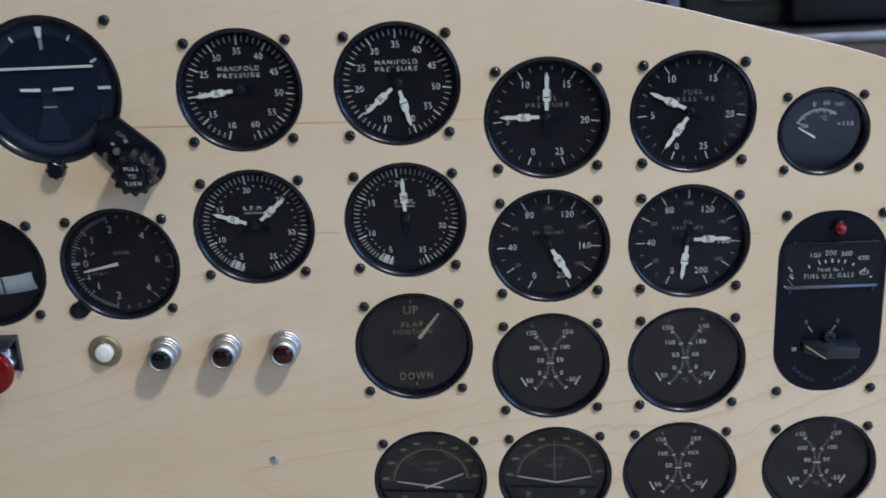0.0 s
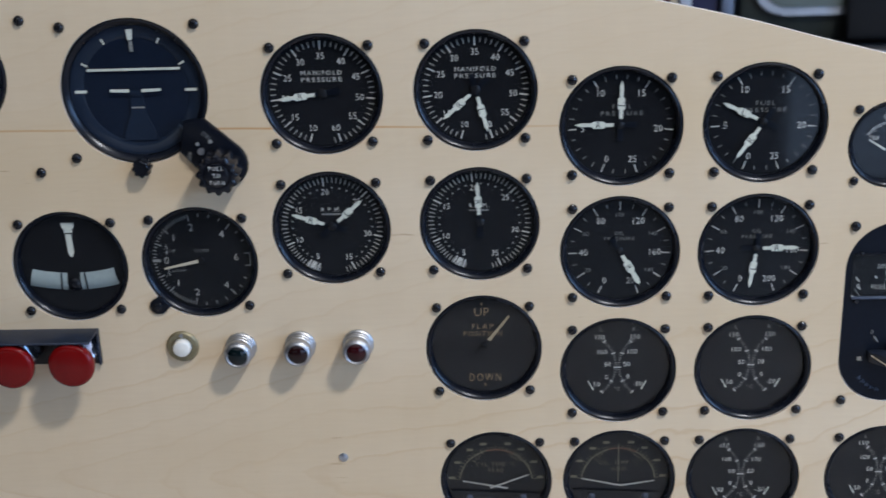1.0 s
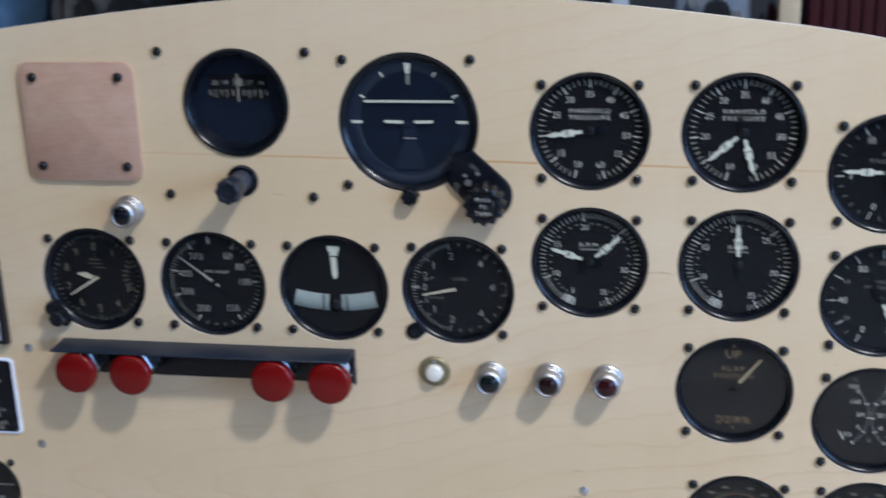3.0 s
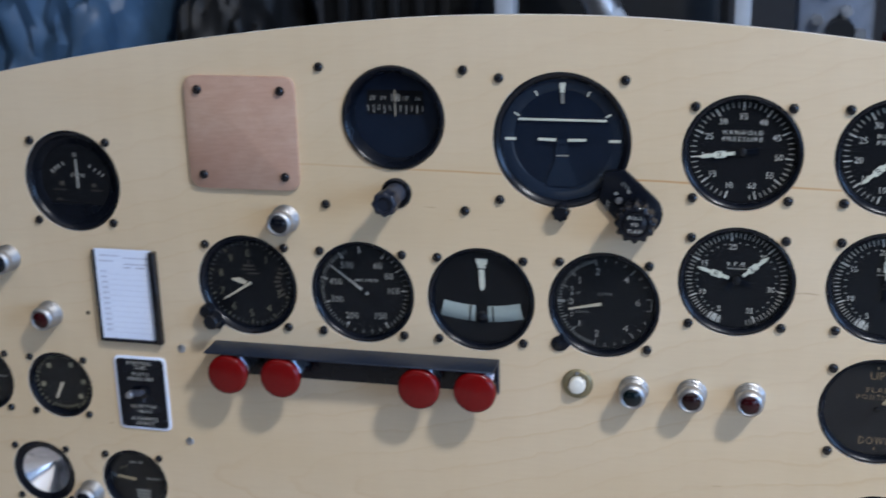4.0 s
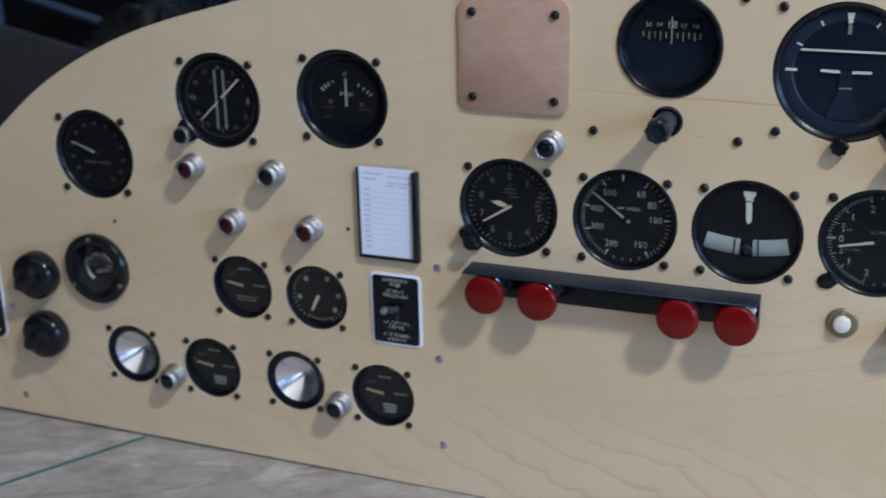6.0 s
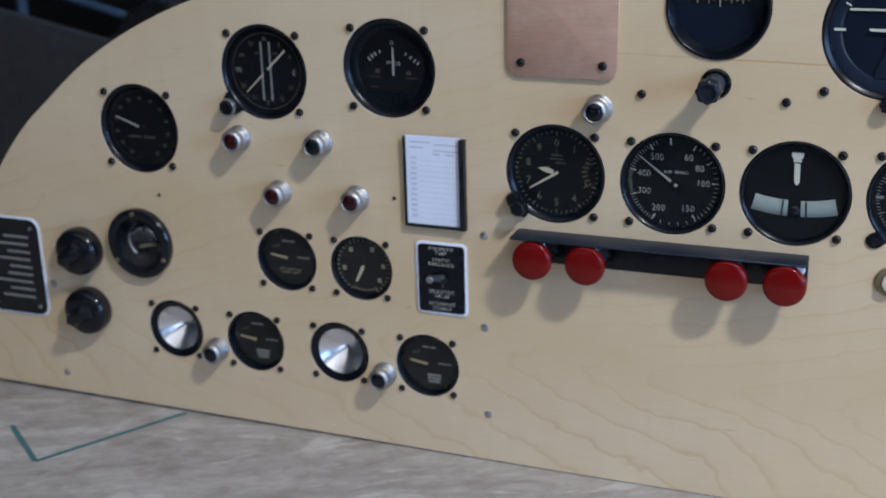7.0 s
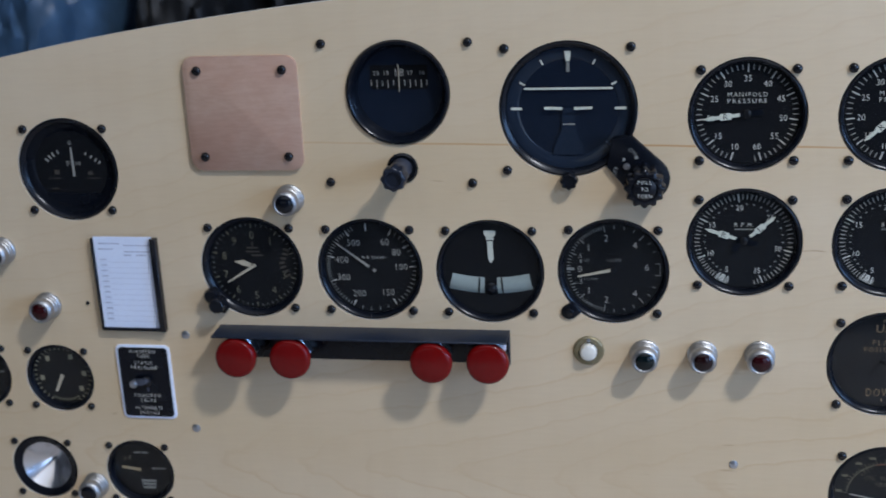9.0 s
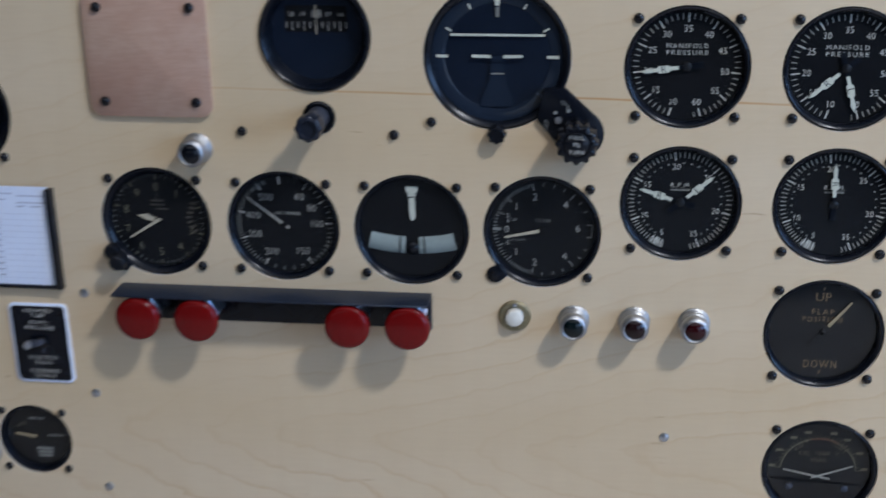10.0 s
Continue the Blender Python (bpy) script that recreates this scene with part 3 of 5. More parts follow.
def dual_temperature_gauge(x, z, label):
    g = dial_gauge("dual_temperature_gauge", x, z, label, "temperature gauge", "dual temperature gauges")
    marks, majors, text, minor = bmesh.new(), bmesh.new(), bmesh.new(), bmesh.new()
    for side in (-1, 1):
        cu, cv, rad = side * 0.0272, 0.0010, 0.0262
        for k in range(26):
            a = 50 - k * 4.0
            long = k % 6 == 1
            bm = majors if long else marks
            aa = a if side < 0 else 180 - a
            ray_bar(bm, aa, rad - (0.0016 if long else 0.0010), rad + (0.0012 if long else 0.0008), 0.0007 if long else 0.0005, W_MARK, cu, cv)
        for s, u, v, h in (("150", 0.0122, 0.0232, 0.0033), ("100", 0.0104, 0.0120, 0.0033), ("50", 0.0066, 0.0024, 0.0033), ("0", 0.0074, -0.0072, 0.0033)):
            write(text, s, side * u, v, h, W_MARK)
        write(text, "50" if side < 0 else "-50", side * 0.0142, -0.0128, 0.0033, W_MARK)
        write(minor, "L" if side < 0 else "R", side * 0.0112, 0.0288, 0.0028, W_MARK)
        p = needle(g, 62 + 56 * (side < 0), -0.0012, 0.0062, 0.0009, 0.6, -0.0048, LUME, side * 0.0172, -0.0152)
        p.name = "pointer_tip"
    write(minor, "°C", 0.0, -0.0165, 0.0030, W_MARK)
    part("tick_marks", marks, DIM, g, smooth=False, kind="stuff")
    part("major_ticks", majors, WHITE, g, smooth=False, kind="stuff")
    part("numerals", text, WHITE, g, smooth=False, kind="stuff")
    part("lettering", minor, DIM, g, smooth=False, kind="stuff")
    return g


def cylinder_temperature_gauge(x, z, label, left, right, rib):
    g = dial_gauge("cylinder_temperature_gauge", x, z, label, "temperature gauge", "cylinder head temperature gauges")
    marks, arc, rust = bmesh.new(), bmesh.new(), bmesh.new()
    cv = -0.0035
    for k in range(31):
        a = 4 + k * 172 / 30
        ray_bar(marks, a, 0.0262, 0.0286 if k % 5 else 0.0298, 0.0004, W_MARK, 0, cv)
    for k in range(60):
        a0, a1 = radians(4 + k * 172 / 60), radians(4 + (k + 1) * 172 / 60)
        bm = rust if 20 <= k <= 34 else arc
        flat(bm, [(q * math.cos(a), q * math.sin(a) + cv) for q, a in ((0.0256, a0), (0.0263, a0), (0.0263, a1), (0.0256, a1))], W_MARK)
    part("tick_marks", marks, KHAKI, g, smooth=False, kind="stuff")
    part("scale_arc", arc, KHAKI, g, smooth=False, kind="stuff")
    part("red_arc", rust, RUST, g, smooth=False, kind="stuff")
    dashes(g, [(0.0318 * math.cos(radians(a)), 0.0318 * math.sin(radians(a)) + cv, 0.0046, 0.0020) for a in (6, 30, 55, 74, 106, 125, 150, 174)], KHAKI, "scale_numbers")
    lines(g, [("CYL. TEMP °C", 0, 0.0108, 0.0035, 0.0275), ("HEAD", 0, 0.0058, 0.0030, 0.0105)], KHAKI)
    bm = bmesh.new()
    write(bm, "LEFT", -0.0125, 0.0170, 0.0028, W_MARK, None, 42)
    write(bm, "RIGHT", 0.0125, 0.0170, 0.0028, W_MARK, None, -42)
    part("side_lettering", bm, KHAKI, g, smooth=False, kind="stuff")
    needle(g, left[0], left[1], left[2], 0.0010, 0.8, -0.0048, MID, left[3], left[4])
    needle(g, right[0], right[1], right[2], 0.0010, 0.8, -0.0044, MID, right[3], right[4])
    if rib:
        part("divider", bar(-0.0003, 0.0003, -0.004, 0.0262, W_MARK, W_MARK + 0.0004), KHAKI, g)
    part("mask", prism([(0.0338 * math.cos(radians(a)), 0.0338 * math.sin(radians(a))) for a in range(197, 344, 7)], -0.0057, -0.0042), DIAL, g, smooth=False)
    for u in (-0.0192, 0.0192):
        part("mask_screw", lathe([(0.0026, -0.0044), (0.0024, -0.0036), (0.0014, -0.0031), (0, -0.0030)], 14, None, u, -0.0156), SHAFT, g)
    return g


def flap_gauge(x, z):
    g = dial_gauge("flap_position_gauge", x, z, "black flap position gauge with amber lettering and one pointer", "position gauge")
    lines(g, [("UP", -0.001, 0.0252, 0.0060, 0.0100), ("FLAP", -0.0005, 0.0145, 0.0038, 0.0145), ("POSITION", -0.0005, 0.0090, 0.0038, 0.0262),
              ("DOWN", 0.0005, -0.0242, 0.0060, 0.0218)], TAN)
    dashes(g, [(-0.001, 0.0312, 0.0008, 0.0022), (0.0005, -0.0300, 0.0008, 0.0022)], TAN, "index_marks")
    needle(g, 52, 0.0058, 0.0285, 0.0024, 0.5, -0.0046, OCHRE)
    needle(g, 232, 0.0, 0.0150, 0.0026, 0.6, -0.0048, DIAL).name = "counterweight"
    hub(g, 0.0022, -0.0044, DIAL)
    return g


def airspeed(x, z):
    g = dial_gauge("airspeed_indicator", x, z, "black airspeed indicator with white numerals and slim pointer", "airspeed indicator")
    known = ((40, 95), (60, 61), (80, 32), (100, 2), (150, -58), (200, -117), (300, -160), (400, -195), (500, -237), (520, -246))

    def ang(q):
        return float(np.interp(q, [k for k, _ in known], [a for _, a in known]))
    scale_ring(g, ang, list(range(60, 151, 5)) + list(range(150, 521, 10)), 0.0312, 0.0342, 0.0006, DIM)
    scale_ring(g, ang, [40, 60, 80, 100, 150, 200, 300, 400, 500], 0.0290, 0.0342, 0.0009, WHITE, "major_ticks")
    numerals(g, ang, [(q, str(q)) for q in (60, 80, 100, 150, 200, 300, 400, 500)], 0.0230, 0.0048, MID)
    lines(g, [("AIR SPEED", 0.002, 0.0080, 0.0022, 0.0180)])
    needle(g, 143, -0.004, 0.0318, 0.0021, 0.35, -0.0046, MID)
    needle(g, 323, 0.003, 0.0120, 0.0030, 1.0, -0.0048, DIAL).name = "counterweight"
    hub(g, 0.0022, -0.0040, DIAL)
    return g


def climb(x, z):
    g = dial_gauge("climb_indicator", x, z, "black rate of climb gauge with cream numerals and side tab", "climb gauge")
    known = ((0, 180), (0.5, 158), (1, 137), (2, 102), (3, 76), (4, 50), (5, 25), (6, 4))

    def ang(q):
        a = float(np.interp(abs(q), [k for k, _ in known], [b for _, b in known]))
        return a if q >= 0 else -a
    scale_ring(g, ang, [s * q / 10 for q in range(1, 21) for s in (1, -1)] + [s * q for q in (2.5, 3, 3.5, 4.5, 5) for s in (1, -1)], 0.0308, 0.0332, 0.0006, DIM)
    scale_ring(g, ang, [s * q for q in (0.5, 1, 2, 4) for s in (1, -1)], 0.0284, 0.0334, 0.0008, DIM, "major_ticks")
    dashes(g, [(-0.0307, 0, 0.0056, 0.0021), (0.0318, 0.0044, 0.0034, 0.0007), (0.0318, -0.0044, 0.0034, 0.0007), (0.0334, 0, 0.0006, 0.0090)], DIM, "index_marks")
    bm = bmesh.new()
    for q in (1, 2, 4, -1, -2, -4, 0, 6):
        a = radians(ang(q))
        write(bm, str(abs(q)), 0.0240 * math.cos(a), 0.0240 * math.sin(a), 0.0050, W_MARK)
    for s in (1, -1):
        write(bm, ".5", -0.0238, s * 0.0098, 0.0032, W_MARK)
    part("numerals", bm, MID, g, smooth=False, kind="stuff")
    lines(g, [("CLIMB", 0.0005, 0.0068, 0.0022, 0.0100), ("UP", -0.0190, 0.0068, 0.0022, None), ("DOWN", -0.0160, -0.0076, 0.0018, None)], DIM)
    flat(bm := bmesh.new(), [(-0.0232, 0.0040), (-0.0240, 0.0062), (-0.0232, 0.0076), (-0.0224, 0.0062)], W_MARK)
    flat(bm, [(-0.0232, -0.0040), (-0.0224, -0.0062), (-0.0232, -0.0076), (-0.0240, -0.0062)], W_MARK)
    part("arrows", bm, DIM, g, smooth=False, kind="stuff")
    needle(g, 192, -0.001, 0.0262, 0.0024, 0.5, -0.0046, CREAM)
    hub(g, 0.0024)
    tab = prism([(-0.0290, -0.0232), (-0.0226, -0.0310), (-0.0270, -0.0352)] + [(-0.0318 + 0.0058 * math.cos(radians(a)), -0.0310 + 0.0058 * math.sin(radians(a)))
                for a in (300, 270, 240, 210, 180, 150, 120)], -0.003, 0.0015, None, 0.0006)
    part("adjuster_tab", tab, BLACK, g)
    part("adjuster_screw", lathe([(0.0028, 0.001), (0.0028, 0.0022), (0.0022, 0.0030), (0, 0.0032)], 16, None, -0.0316, -0.0308), BAKE, g)
    return g


def turn_and_bank(x, z):
    g = dial_gauge("turn_and_bank_indicator", x, z, "black turn and bank indicator with pale needle and curved tube", "turn indicator")
    part("index_mark", prism([(-0.0042, 0.0300), (0.0042, 0.0300), (0.0042, 0.0270), (0.0026, 0.0248), (0.0030, 0.0228), (-0.0030, 0.0228), (-0.0026, 0.0248), (-0.0042, 0.0270)],
                             W_MARK, W_MARK + 0.0004), LUME, g, smooth=False)
    part("turn_needle", prism([(-0.0019, 0.0222), (0.0021, 0.0222), (0.0026, 0.0090), (0.0012, 0.0060), (-0.0002, 0.0060), (-0.0014, 0.0090)], -0.0046, -0.0041), LUME, g, smooth=False)
    for side, name in ((-1, "tube_window"), (1, "tube_window")):
        bm, rad, n = bmesh.new(), 0.125, 12
        a0, a1 = (2.15, 13.7)
        ring = []
        for k in range(n + 1):
            a = radians(a0 + (a1 - a0) * k / n)
            ring.append([bm.verts.new(P3(side * (rad + dv) * math.sin(a), 0.1127 - (rad + dv) * math.cos(a), -0.0052 + 0.0016 * (1 - (dv / 0.0062) ** 2)))
                         for dv in (-0.0062, -0.0048, -0.0025, 0, 0.0025, 0.0048, 0.0062)])
        for a, b in zip(ring, ring[1:]):
            for k in range(6):
                bm.faces.new((a[k], a[k + 1], b[k + 1], b[k]))
        part(name, bm, TUBE, g)
        a = radians(5.6)
        bm = bmesh.new()
        ray_bar(bm, 270 + side * 3.9, rad - 0.0064, rad + 0.0064, 0.0011, -0.0034, 0, 0.1127)
        part("centre_line", bm, DIAL, g, smooth=False)
    part("ball", lathe([(0.0050, -0.0058), (0.0046, -0.0040), (0.0030, -0.0028), (0, -0.0022)], 24, None, 0.0002, -0.0145), BAKE, g)
    return g


def altimeter(x, z):
    g = dial_gauge("altimeter", x, z, "black altimeter with two pointers and a setting knob", "altimeter", lip=0.0050)

    def ang(q):
        return 90 - q * 36
    scale_ring(g, ang, [q / 5 for q in range(50) if q % 5], 0.0312, 0.0332, 0.0005, DIM)
    scale_ring(g, ang, range(10), 0.0296, 0.0332, 0.0008, OLIVE_PRINT, "major_ticks")
    numerals(g, ang, [(q, str(q)) for q in range(10) if q != 2], 0.0240, 0.0056, OLIVE_PRINT)
    dashes(g, [(0.0, 0.0140, 0.0090, 0.0016), (0.0, 0.0110, 0.0110, 0.0012), (0.0, 0.0170, 0.0010, 0.0040), (0.0035, 0.0080, 0.0090, 0.0012)], FAINT)
    dashes(g, [(0.0240 + 0.002 * math.cos(q), 0.0125 - 0.0034 * q, 0.0046, 0.0018, -20 + 9 * q) for q in range(7)], FAINT, "pressure_scale")
    needle(g, 212, -0.002, 0.0250, 0.0022, 0.5, -0.0042, CREAM)
    p = part("short_pointer", prism([(-0.0010, 0.0016), (-0.0080, 0.0046), (-0.0150, 0.0034), (-0.0085, 0.0002), (-0.0012, -0.0012)], -0.0048, -0.0044), CREAM, g, smooth=False)
    hub(g, 0.0024)
    part("knob_boss", prism([(-0.0200, -0.0320), (-0.0330, -0.0170), (-0.0380, -0.0185), (-0.0380, -0.0260), (-0.0300, -0.0350), (-0.0235, -0.0360)], -0.004, 0.0040, None, 0.0012), BLACK, g)
    fluted(g, "setting_knob", -0.0262, -0.0262, 0.0062, 0.0040, 0.0150, 10, 0.0006, BAKE)
    part("lower_knob", lathe([(0.0052, 0.0), (0.0052, 0.0075), (0.0044, 0.0090), (0, 0.0092)], 20, None, -0.0322, -0.0205), BAKE, g)
    return g


def fluted(g, name, u, v, r, w0, w1, lobes, depth, material, top=0.0):
    """A scalloped knob."""
    bm, n = bmesh.new(), lobes * 6
    prof = [(1.0, w0), (1.0, w1 - 0.0016), (0.94, w1 - 0.0005), (0.84, w1), (0.62, w1), (0.56, w1 - top)]
    rings = []
    for k, w in prof:
        ring = []
        for j in range(n):
            a = 2 * math.pi * j / n
            rr = r * k - depth * (0.5 - 0.5 * math.cos(lobes * a)) * (1 if k > 0.8 else 0)
            ring.append(bm.verts.new(P3(u + rr * math.cos(a), v + rr * math.sin(a), w)))
        rings.append(ring)
    for a, b in zip(rings, rings[1:]):
        for j in range(n):
            bm.faces.new((a[j], a[(j + 1) % n], b[(j + 1) % n], b[j]))
    bm.faces.new(rings[-1])
    return part(name, bm, material, g)


def gyro_horizon(x, z):
    g = dial_gauge("gyro_horizon", x, z, "large black gyro horizon with white horizon bar and caging knob", "gyro horizon", r=0.0478, pitch=0.0862, dial=NAVY, lip=0.0050)
    R = 0.0425
    part("outer_mask", lathe([(0.0428, -0.0050), (0.0360, -0.0052), (0.0345, -0.0058)], 64), NAVY2, g)
    part("horizon_bar", prism([(-0.0305, 0.0133), (0.0305, 0.0133), (0.0305, 0.0148), (-0.0305, 0.0148)], -0.0048, -0.0043), LUME, g, smooth=False)
    marks = bmesh.new()
    for a, r0, r1, wd in ((180, 0.0322, 0.0400, 0.0019), (0, 0.0322, 0.0400, 0.0019), (119, 0.0350, 0.0388, 0.0013), (61, 0.0350, 0.0388, 0.0011),
                          (151, 0.0340, 0.0382, 0.0012), (29, 0.0340, 0.0382, 0.0012)):
        ray_bar(marks, a, r0, r1, wd, -0.0046)
    part("bank_marks", marks, LUME, g, smooth=False, kind="stuff")
    part("top_index", prism([(-0.0022, 0.0400), (0.0022, 0.0400), (0.0013, 0.0330), (-0.0013, 0.0330)], -0.0046, -0.0042), LUME, g, smooth=False)
    part("bank_pointer", bar(-0.0011, 0.0011, 0.0255, 0.0322, -0.0054, -0.0050), DIM, g)
    low = bmesh.new()
    ray_bar(low, -42, 0.0350, 0.0400, 0.0014, -0.0046)
    part("lower_mark", low, NAVY_LIT, g, smooth=False)
    for s, name in ((-1, "wing"), (1, "wing")):
        part(name, prism([(s * 0.0040, 0.0012), (s * 0.0165, 0.0014), (s * 0.0168, 0.0002), (s * 0.0160, -0.0004), (s * 0.0040, -0.0008)], -0.0038, -0.0033), LUME, g, smooth=False)
    part("wing_post", prism([(-0.0042, -0.0030), (0.0042, -0.0030), (0.0034, 0.0006), (-0.0034, 0.0006)], -0.0040, -0.0036), NAVY2, g, smooth=False)
    part("trim_bar", bar(-0.0040, 0.0046, -0.0116, -0.0106, -0.0046, -0.0042), DIM, g)
    part("pedestal", prism([(-0.0110, -0.0330), (0.0110, -0.0330), (0.0100, -0.0270), (0.0048, -0.0150), (0.0042, -0.0030), (-0.0042, -0.0030), (-0.0048, -0.0150), (-0.0100, -0.0270)],
                           -0.0056, -0.0046), NAVY2, g, smooth=False)
    arm_c = (0.0545, -0.0490)
    arm = prism([(0.0265, -0.0400), (0.0300, -0.0200), (0.0440, -0.0180)] + [(arm_c[0] + 0.0158 * math.cos(radians(a)), arm_c[1] + 0.0158 * math.sin(radians(a)))
                for a in range(45, -150, -15)], -0.004, 0.0030, None, 0.0012)
    part("caging_arm", arm, BLACK, g, "black extension arm with engraved markings")
    bm = bmesh.new()
    write(bm, "ON", 0.0445, -0.0290, 0.0028, 0.0031, None, -40)
    write(bm, "OFF", 0.0325, -0.0435, 0.0030, 0.0031, None, 72)
    flat(bm, [(0.0455, -0.0325), (0.0477, -0.0317), (0.0485, -0.0339), (0.0463, -0.0347)], 0.0031)
    flat(bm, [(0.0372, -0.0340), (0.0392, -0.0332), (0.0398, -0.0354), (0.0378, -0.0360)], 0.0031)
    part("arm_lettering", bm, DIM, g, smooth=False, kind="stuff")
    part("arm_screw", lathe([(0.0024, 0.003), (0.0022, 0.0046), (0, 0.005)], 14, None, 0.0405, -0.0395), ALU, g)
    knob = fluted(g, "caging_knob", 0.0530, -0.0510, 0.0142, 0.0030, 0.0208, 12, 0.0022, BAKE, 0.0010)
    bm = bmesh.new()
    for s, v, h, wd in (("PULL", 0.0048, 0.0026, 0.0092), ("TO", 0.0, 0.0027, 0.0048), ("TURN", -0.0048, 0.0026, 0.0098)):
        write(bm, s, 0.0530, -0.0510 + v, h, 0.0212, wd)
    part("knob_lettering", bm, WHITE, knob, smooth=False, kind="stuff")
    part("knob_cap", lathe([(0.0080, 0.0195), (0.0080, 0.0208), (0.0076, 0.02105), (0, 0.02105)], 32, None, 0.0530, -0.0510), BAKE, knob)
    fluted(g, "trim_knob", 0.0005, -0.0496, 0.0064, -0.002, 0.0080, 8, 0.0010, BAKE, 0.0006)
    for o in [o for o in g.children if o.name.startswith("screw")]:
        if o.location.x > 0 and o.location.z < 0:
            bpy.data.objects.remove(o)
    return g


def directional_gyro(x, z):
    g = thing("directional_gyro", x, z, "black directional gyro with a slotted compass card window", "directional gyro")
    r = 0.0372
    HOLES.append((x, z, r + 0.0004))
    part("case", lathe([(r - 0.001, -0.012), (r - 0.002, -0.10), (0, -0.10)], 40), CASE, g)
    part("bezel", lathe([(r - 0.001, -0.012), (r, -0.010), (r, 0.0006), (r - 0.0008, 0.0018), (r - 0.0022, 0.0020), (r - 0.0036, 0.0008), (r - 0.0060, -0.0060), (r - 0.0066, -0.0085)], 64), BLACK, g)
    face = prism([(0.0310 * math.cos(2 * math.pi * k / 48), 0.0310 * math.sin(2 * math.pi * k / 48)) for k in range(48)], -0.0110, -0.0085)
    part("face", face, NAVY, g)
    part("card_window", prism(rounded(0.0205, 0.0086, 0.0012, 3, 0, 0.0098), -0.0085, -0.0078), DIAL, g, smooth=False)
    bm = bmesh.new()
    for s, u in (("20", -0.0165), ("19", -0.0088), ("17", 0.0085), ("16", 0.0168)):
        write(bm, s, u, 0.0128, 0.0030, -0.0076)
    write(bm, "18", 0.0006, 0.0132, 0.0052, -0.0076)
    for k in range(-5, 6):
        dash(bm, k * 0.0040, 0.0058 if k % 2 else 0.0050, 0.0005, 0.0042 if k % 2 else 0.0062, -0.0076)
    part("compass_card", bm, MID, g, smooth=False, kind="stuff")
    part("lubber_line", bar(-0.0002, 0.0002, -0.0004, 0.0190, -0.0074, -0.0068), CREAM, g)
    pane = part("glass", lathe([(r - 0.0046, -0.0030), (0, -0.0030)], 48), GLASS, g)
    pane.visible_shadow = False
    screws(g, [(-0.0520 - 0.001, 0.0355), (0.0520 - 0.001, 0.0350), (-0.0520 - 0.001, -0.0650), (0.0520 - 0.001, -0.0655)])
    part("knob_socket", lathe([(0.0112, -0.002), (0.0112, 0.0010), (0.0098, 0.0018), (0.0088, 0.0006), (0.0080, 0.0005), (0, 0.0005)], 32, None, 0.0008, -0.0545), BAKE, g)
    part("knob_shaft", lathe([(0.0076, -0.001), (0.0072, 0.0060), (0.0066, 0.0210), (0, 0.0210)], 24, None, 0.0, -0.0545), SHAFT, g)
    fluted(g, "caging_knob", 0.0, -0.0545, 0.0092, 0.0200, 0.0322, 8, 0.0011, KNOB, 0.0020)
    return g


def ammeter(x, z):
    g = dial_gauge("direction_indicator", x, z, "black centre-zero indicator with a wide dark rim", "indicator", lip=0.0050)
    part("inner_rim", lathe([(0.0347, -0.0040), (0.0312, -0.0046), (0.0288, -0.0059)], 56), BLACK, g)
    for k, (u, v, h, t) in enumerate(((-0.0186, 0.0062, 0.0034, 42), (-0.0160, 0.0085, 0.0034, 36), (-0.0132, 0.0103, 0.0034, 30), (-0.0092, 0.0124, 0.0028, 20),
                                      (0.0130, 0.0112, 0.0028, -24), (0.0172, 0.0086, 0.0030, -32), (0.0205, 0.0062, 0.0030, -38), (0.0232, 0.0042, 0.0030, -44))):
        dash(bm := bmesh.new(), u, v, 0.0014 if k < 3 else 0.0010, h, W_MARK, t)
        part("scale_mark", bm, MID, g, smooth=False)
    lines(g, [("0", 0.0012, 0.0196, 0.0036, 0.0026), ("PDI", 0.0022, 0.0034, 0.0036, 0.0106)], MID)
    dashes(g, [(-0.0140, -0.0080, 0.0104, 0.0006), (-0.0118, -0.0032, 0.0040, 0.0034), (0.0172, -0.0080, 0.0110, 0.0006), (0.0150, -0.0040, 0.0036, 0.0030), (-0.0150, -0.0160, 0.0060, 0.0008)], FAINT)
    needle(g, 90, -0.0060, 0.0165, 0.0017, 0.7, -0.0046, MID, 0.0024, 0.0)
    part("mask", prism([(0.0292 * math.cos(radians(a)), 0.0292 * math.sin(radians(a))) for a in range(221, 320, 6)], -0.0060, -0.0043), BLACK, g, smooth=False)
    return g


